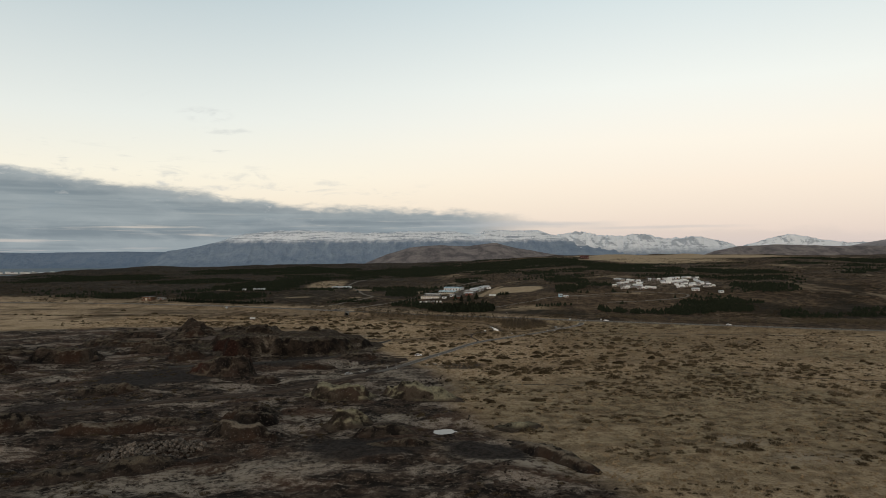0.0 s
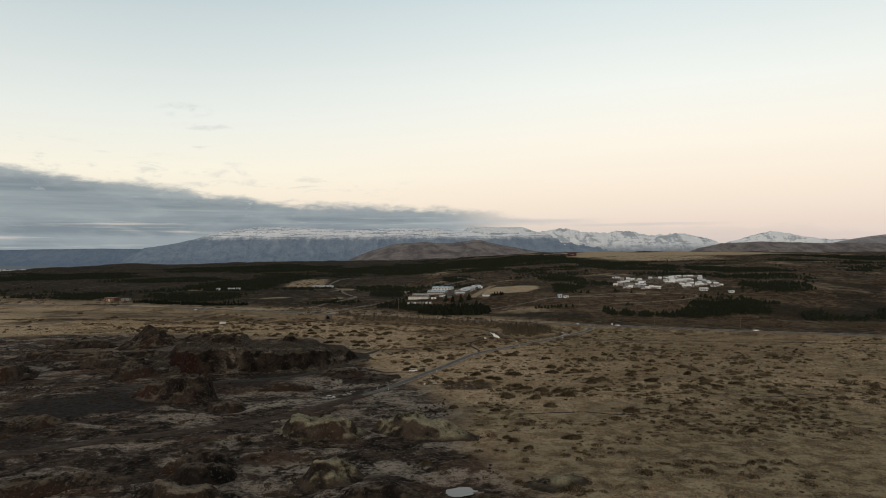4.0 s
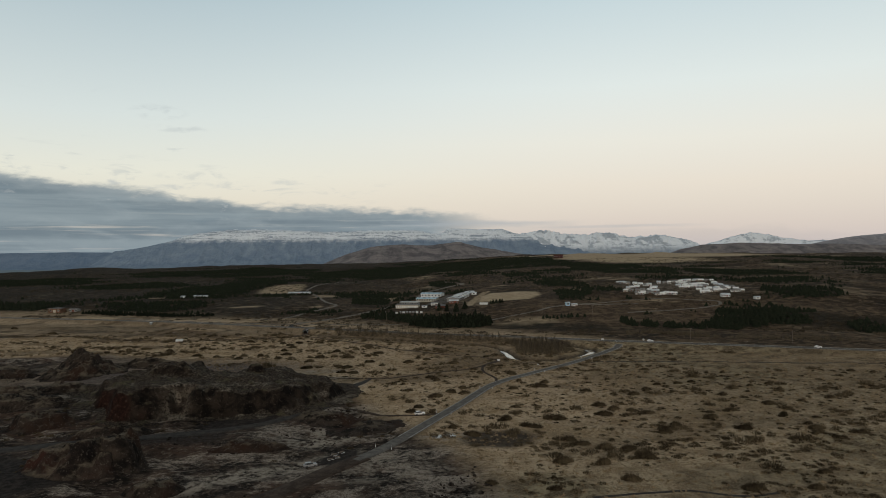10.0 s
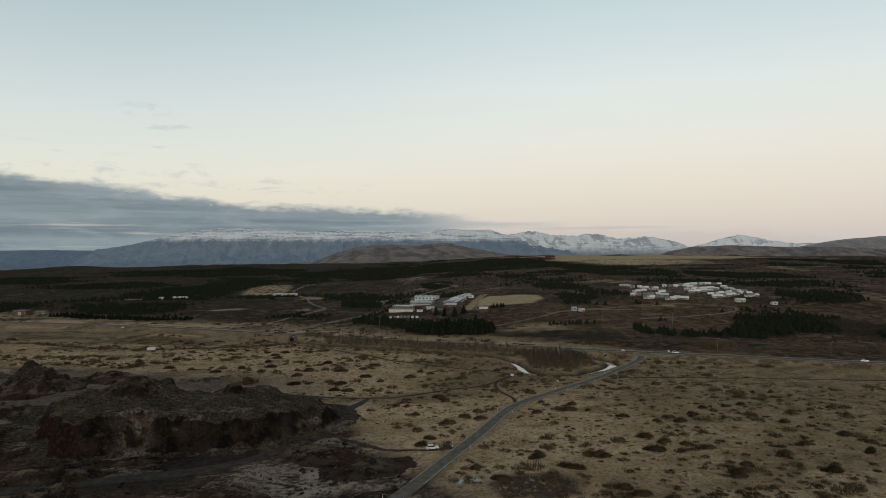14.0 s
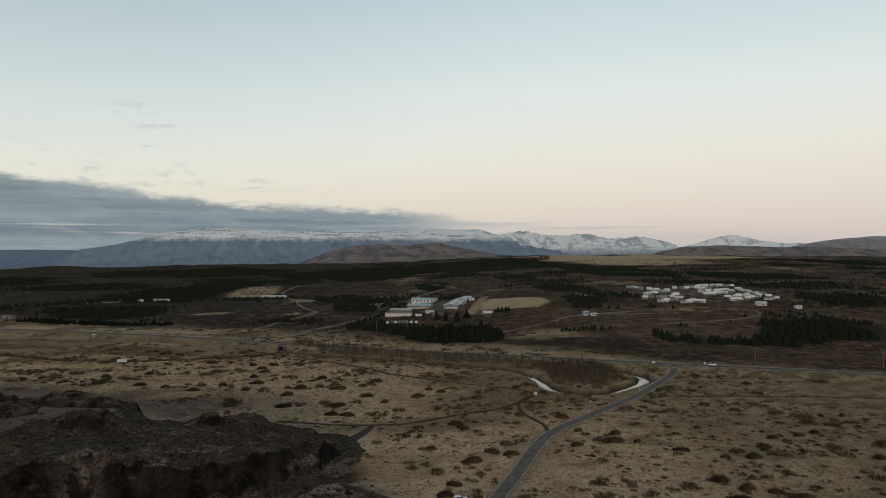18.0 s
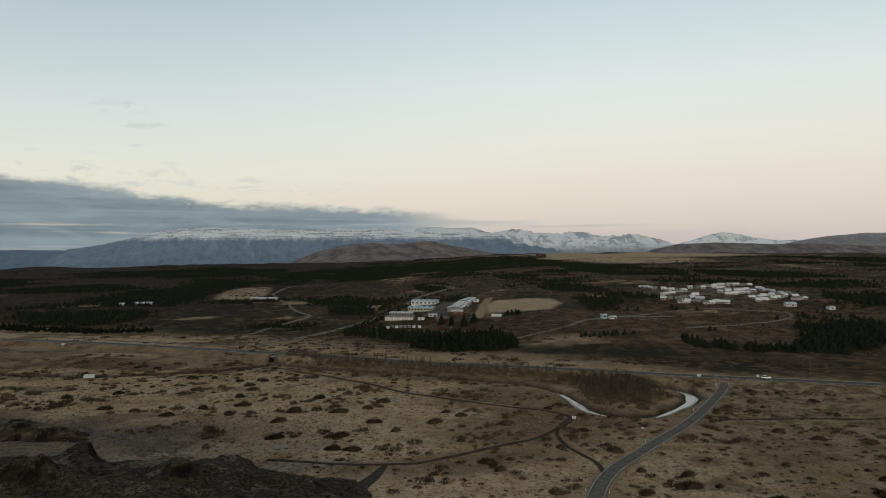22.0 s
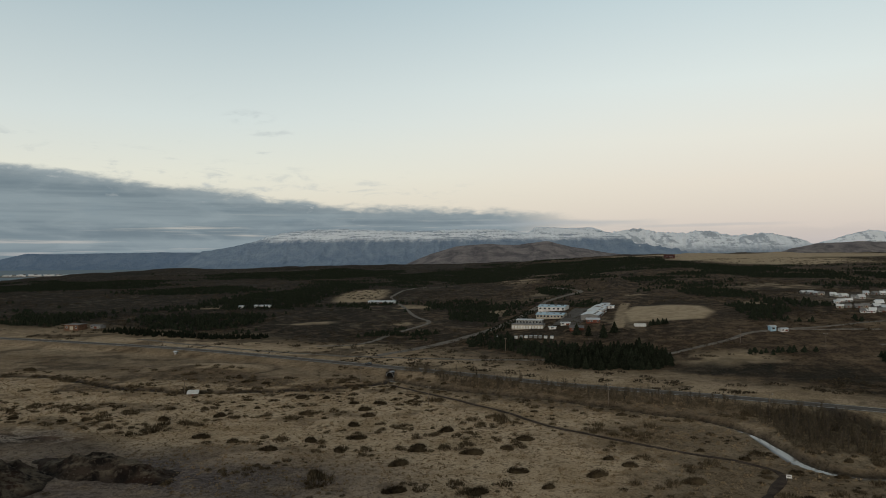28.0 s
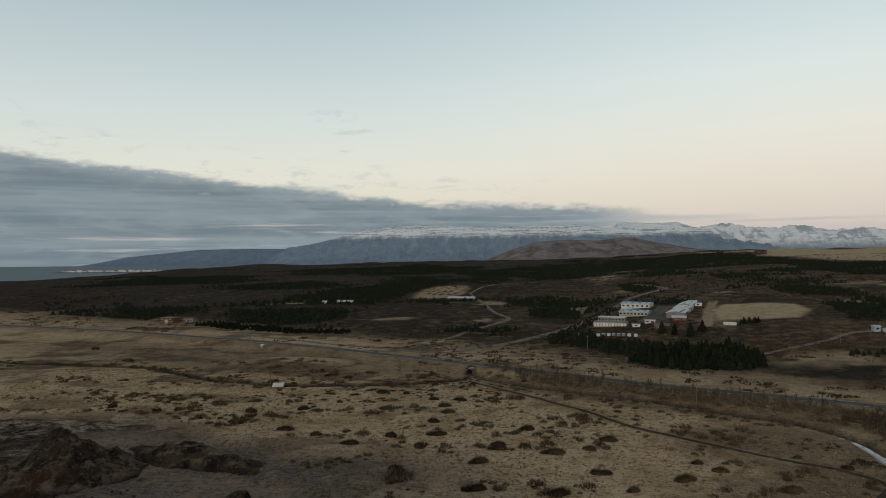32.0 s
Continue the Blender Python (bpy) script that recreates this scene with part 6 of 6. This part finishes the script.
# white houses of a far town on a spit in the bay
sx0, sy0 = np.meshgrid(np.linspace(-2420, -1650, 40), np.linspace(-1, 1, 9))
spit_y = 3360 + 0.12 * (sx0 + 2400) + 70 * sy0
tagged(new("spit_ground", sheet("spit_ground", sx0, spit_y, -49 + 5.5 * ease(1.0, 0.4, np.abs(sy0) + 0.25 * fractal(sx0, spit_y, 160, 3, 0.5, 601)), M_VERGE)), "low dark spit of land in the bay", "ground", kind="structure")
for k in range(44):
    x = -2390 + 720 * (k + rng.uniform(0, 0.8)) / 44
    root = thing("town_house", "far white house on the low spit", "house", pose(x, 3345 + 0.12 * (x + 2400) + rng.uniform(-12, 12), -44.6, 0, 0, rng.normal(30, 12)), "houses of the far town")
    w, d, h = rng.uniform(4, 11), rng.uniform(4, 6), rng.uniform(4, 8)
    part("wall", Solid().box(-w, w, -d, d, -2, h), M_WHITE, root)
    part("roof", Solid().prism([(-d - 0.5, h + 0.01), (d + 0.5, h + 0.01), (0, h + 3)], -w - 0.4, w + 0.4), M_ROOF if k % 3 else M_DARKROOF, root)

# hut by the stream
hut = thing("hut", "small hut with pale tarpaulin roof by the stream", "hut", on_ground(-148, 555, 12) @ Matrix.Diagonal((0.72, 0.72, 0.72, 1)))
part("wall", Solid().box(-2.3, 2.3, -1.5, 1.5, -0.3, 1.3), M_WOOD, hut)
part("roof", Solid().prism([(-2.1, 1.05), (2.0, 2.35), (2.0, 2.5), (-2.1, 1.2)], -2.9, 2.9), M_TARP, hut, "pale tarpaulin roof")
part("door", Solid().box(-0.4, 0.4, -1.56, -1.5, 0.0, 1.05), M_RUST, hut)

# culvert through the highway bank
culvert = thing("culvert", "round corrugated steel culvert through the road bank", "culvert", pose(-80.3, 595.2, -0.9, 0, 0, -14) @ Matrix.Diagonal((0.8, 0.8, 0.8, 1)))
rim = Solid()
for k in range(16):
    a0, a1 = 2 * math.pi * k / 16, 2 * math.pi * (k + 1) / 16
    for r0, r1, y0, y1 in ((1.9, 2.2, -1.0, -1.0), (2.2, 2.2, -1.0, 6.0), (1.9, 1.9, -1.0, 6.0)):
        p = [(r0 * math.cos(a0), y0, 1.3 + r0 * math.sin(a0)), (r0 * math.cos(a1), y0, 1.3 + r0 * math.sin(a1)), (r1 * math.cos(a1), y1, 1.3 + r1 * math.sin(a1)), (r1 * math.cos(a0), y1, 1.3 + r1 * math.sin(a0))]
        rim.add(p, [(0, 1, 2, 3)])
part("pipe", rim, M_STEEL, culvert)
# a black panel set across the pipe stands for the shade inside
M_PIPESHADE = plain("culvert_shade", (0.008, 0.008, 0.008), (0.014, 0.013, 0.012), 1.0, 0.95)
part("shade_panel", Solid().box(-2.1, 2.1, -0.5, -0.4, -0.8, 3.4), M_PIPESHADE, culvert, "black panel painted as the shade inside the pipe")
part("apron", Solid().box(-3.2, 3.2, -3.4, -1.2, -0.4, 0.05, 0.05), M_VERGE, culvert, "pale concrete apron")


# ---- poles, posts and signs ----
def power_pole(x, y, tall, turn):
    root = thing("power_pole", "grey wooden power pole with crossarm on the moor", "pole", on_ground(x, y, turn), "power poles")
    part("pole", Solid().tube((0, 0, -0.5), (0, 0, tall), 0.13, 0.09, 7), M_WOOD, root)
    arm = part("crossarm", Solid().box(-0.9, 0.9, -0.06, 0.06, tall - 0.55, tall - 0.42), M_WOOD, root)
    for u in (-0.8, 0.0, 0.8):
        part("insulator", Solid().tube((u, 0, tall - 0.42), (u, 0, tall - 0.2), 0.05, 0.03, 6), M_PAINT, arm)


for x, y, tall in ((47, 524, 7.5), (1, 543, 7.0), (-60, 540, 6.5), (-90, 579, 6.5), (-152, 557, 6.0), (122, 649, 7.5), (164, 631, 7.5), (88, 666, 7.0), (12, 660, 7.0), (-30, 668, 7.0), (146, 528, 7.0), (196, 510, 7.0), (150, 470, 7.0), (-108, 628, 6.5), (-172, 672, 6.5), (-226, 700, 6.5)):
    power_pole(x, y, tall, -25)


def edge_post(x, y):
    root = thing("delineator_post", "white roadside delineator post with black band", "post", on_ground(x, y), "delineator posts along the lane")
    part("post", Solid().box(-0.07, 0.07, -0.045, 0.045, -0.2, 0.95, 0.02), M_PAINT, root)
    part("band", Solid().box(-0.075, 0.075, -0.05, 0.05, 0.66, 0.80), M_RUBBER, root)


lane_side = np.stack([-np.gradient(LANE[:, 1]), np.gradient(LANE[:, 0])], 1)
lane_side /= np.linalg.norm(lane_side, axis=1)[:, None]
for k in range(4, int(len(LANE) * 0.45), 14):
    for s in (-1, 1):
        edge_post(*(LANE[k] + lane_side[k] * s * 2.5))


def road_sign(x, y, turn, w, h, top, mat, label):
    root = thing("road_sign", label, "sign", on_ground(x, y, turn))
    for u in (-w / 2 + 0.1, w / 2 - 0.1):
        part("post", Solid().tube((u, 0.04, -0.3), (u, 0.04, top), 0.035, 0.035, 6), M_STEEL, root)
    part("panel", Solid().box(-w / 2, w / 2, -0.03, 0.02, top - h, top, 0.008), mat, root)
    part("text_bar", Solid().box(-w * 0.35, w * 0.35, -0.04, -0.031, top - h * 0.55, top - h * 0.4), M_CARDARK, root)


road_sign(27, 462, -15, 1.2, 0.8, 1.4, M_PAINT, "white board at the river path")
road_sign(91, 513, -35, 1.4, 0.8, 1.9, M_PAINT, "white road sign at the highway junction")
road_sign(112, 508, -35, 0.9, 0.9, 2.0, M_PAINT, "white road sign by the highway")
road_sign(43, 448, -40, 0.7, 0.45, 1.0, M_PAINT, "white sign by the lane's bend")


def slab(x, y, turn):
    root = thing("picnic_table", "pale weathered picnic table in the parking bay", "table", on_ground(x, y, turn), "picnic tables")
    root.scale = (0.8, 0.8, 0.8)
    part("tabletop", Solid().box(-0.9, 0.9, -0.38, 0.38, 0.70, 0.76, 0.01), M_WOOD, root)
    for s in (-1, 1):
        part("bench", Solid().box(-0.9, 0.9, s * 0.72 - 0.14, s * 0.72 + 0.14, 0.42, 0.47), M_PAINT, root)
        part("trestle", Solid().prism([(-0.75, 0), (-0.65, 0), (-0.2, 0.7), (0.2, 0.7), (0.65, 0), (0.75, 0), (0.3, 0.7), (-0.3, 0.7)], s * 0.7 - 0.04, s * 0.7 + 0.04), M_WOOD, root)


for x, y, t in ((-35.5, 314.5, 40), (-36.0, 309.5, 25), (-33.8, 316.0, 60), (-34.4, 311.0, 10)):
    slab(x, y, t)


# ---- cars ----
def car(x, y, turn, paint, label, lift=0.0):
    root = thing("car", label, "car", pose(x, y, float(lie(x, y)[0]) + lift, 0, 0, turn) @ Matrix.Diagonal((0.75, 0.75, 0.75, 1)), "cars")
    body = Solid().prism([(-0.88, 0.32), (0.88, 0.32), (0.9, 0.6), (0.86, 0.92), (-0.86, 0.92), (-0.9, 0.6)], -2.15, 2.15)
    body.prism([(-0.82, 0.92), (0.82, 0.92), (0.8, 0.98), (-0.8, 0.98)], -2.05, 2.0)
    part("body", body, paint, root)
    cabin = Solid().add([(-1.9, -0.8, 0.97), (1.0, -0.8, 0.97), (1.0, 0.8, 0.97), (-1.9, 0.8, 0.97), (-1.55, -0.66, 1.5), (0.25, -0.66, 1.5), (0.25, 0.66, 1.5), (-1.55, 0.66, 1.5)],
                        [(0, 1, 5, 4), (1, 2, 6, 5), (2, 3, 7, 6), (3, 0, 4, 7), (4, 5, 6, 7)])
    part("glasshouse", cabin, M_GLASS, root, "dark car windows")
    part("roof", Solid().box(-1.58, 0.28, -0.68, 0.68, 1.5, 1.56, 0.02), paint, root)
    for u in (-1.32, 1.36):
        for s in (-1, 1):
            wheel = part("wheel", Solid().tube((u, s * 0.72, 0.33), (u, s * 0.92, 0.33), 0.33, 0.33, 12), M_RUBBER, root)
            part("rim", Solid().tube((u, s * 0.90, 0.33), (u, s * 0.935, 0.33), 0.2, 0.18, 10), M_STEEL, wheel)
    for s in (-1, 1):
        part("headlight", Solid().box(2.13, 2.18, s * 0.62 - 0.16, s * 0.62 + 0.16, 0.62, 0.78, 0.01), M_LAMP, root)
        part("tail_light", Solid().box(-2.18, -2.13, s * 0.66 - 0.12, s * 0.66 + 0.12, 0.66, 0.84, 0.01), M_RUST, root)


M_CARGREY = plain("silver_car_paint", (0.20, 0.20, 0.20), (0.30, 0.30, 0.30), 0.8, 0.3, relief=0.02)
car(-40.5, 305.5, 25, M_CARGREY, "silver grey car parked in the gravel bay", 0.05)
car(-12.5, 356.6, 10, M_CARWHITE, "white car parked on the narrow gravel path", 0.12)
car(116, 509.2, -24, M_CARWHITE, "white car on the asphalt highway", 0.17)
car(190, 476.0, -23, M_CARWHITE, "white car on the asphalt highway", 0.17)
car(-92, 611.3, 152, M_CARDARK, "dark car on the asphalt highway", 0.17)

# pale painted edge lines of the lane, puddles
edge = LANE[: int(len(LANE) * 0.38)]
for s in (-1, 1):
    ribbon("lane_edge_line", edge + s * lane_side[: len(edge)] * 1.66, 0.26, M_EDGE, 0.165, "worn white edge line of the lane")


def puddle(cx, cy, rx, ry, turn, seed):
    a = np.linspace(0, 2 * np.pi, 40, endpoint=False)
    r = 1 + 0.25 * fractal(np.cos(a) * 2, np.sin(a) * 2, 1.0, 2, 0.5, seed)
    t = radians(turn)
    u, v = rx * r * np.cos(a), ry * r * np.sin(a)
    z = float(lie(cx, cy)[0]) + 0.05
    s = Solid().add([(cx, cy, z)] + [(cx + p * math.cos(t) - q * math.sin(t), cy + p * math.sin(t) + q * math.cos(t), z) for p, q in zip(u, v)], [(0, k + 1, (k + 1) % 40 + 1) for k in range(40)])
    tagged(new("puddle_water", s.mesh("puddle_water", M_RIVER)), "still puddle reflecting the pale sky", "puddle", kind="structure")


puddle(0, 208, 3.6, 3.2, 4, 1)
# bright water added in place of a pale gravel patch
puddle(-6, 331, 4.5, 1.6, 10, 3)
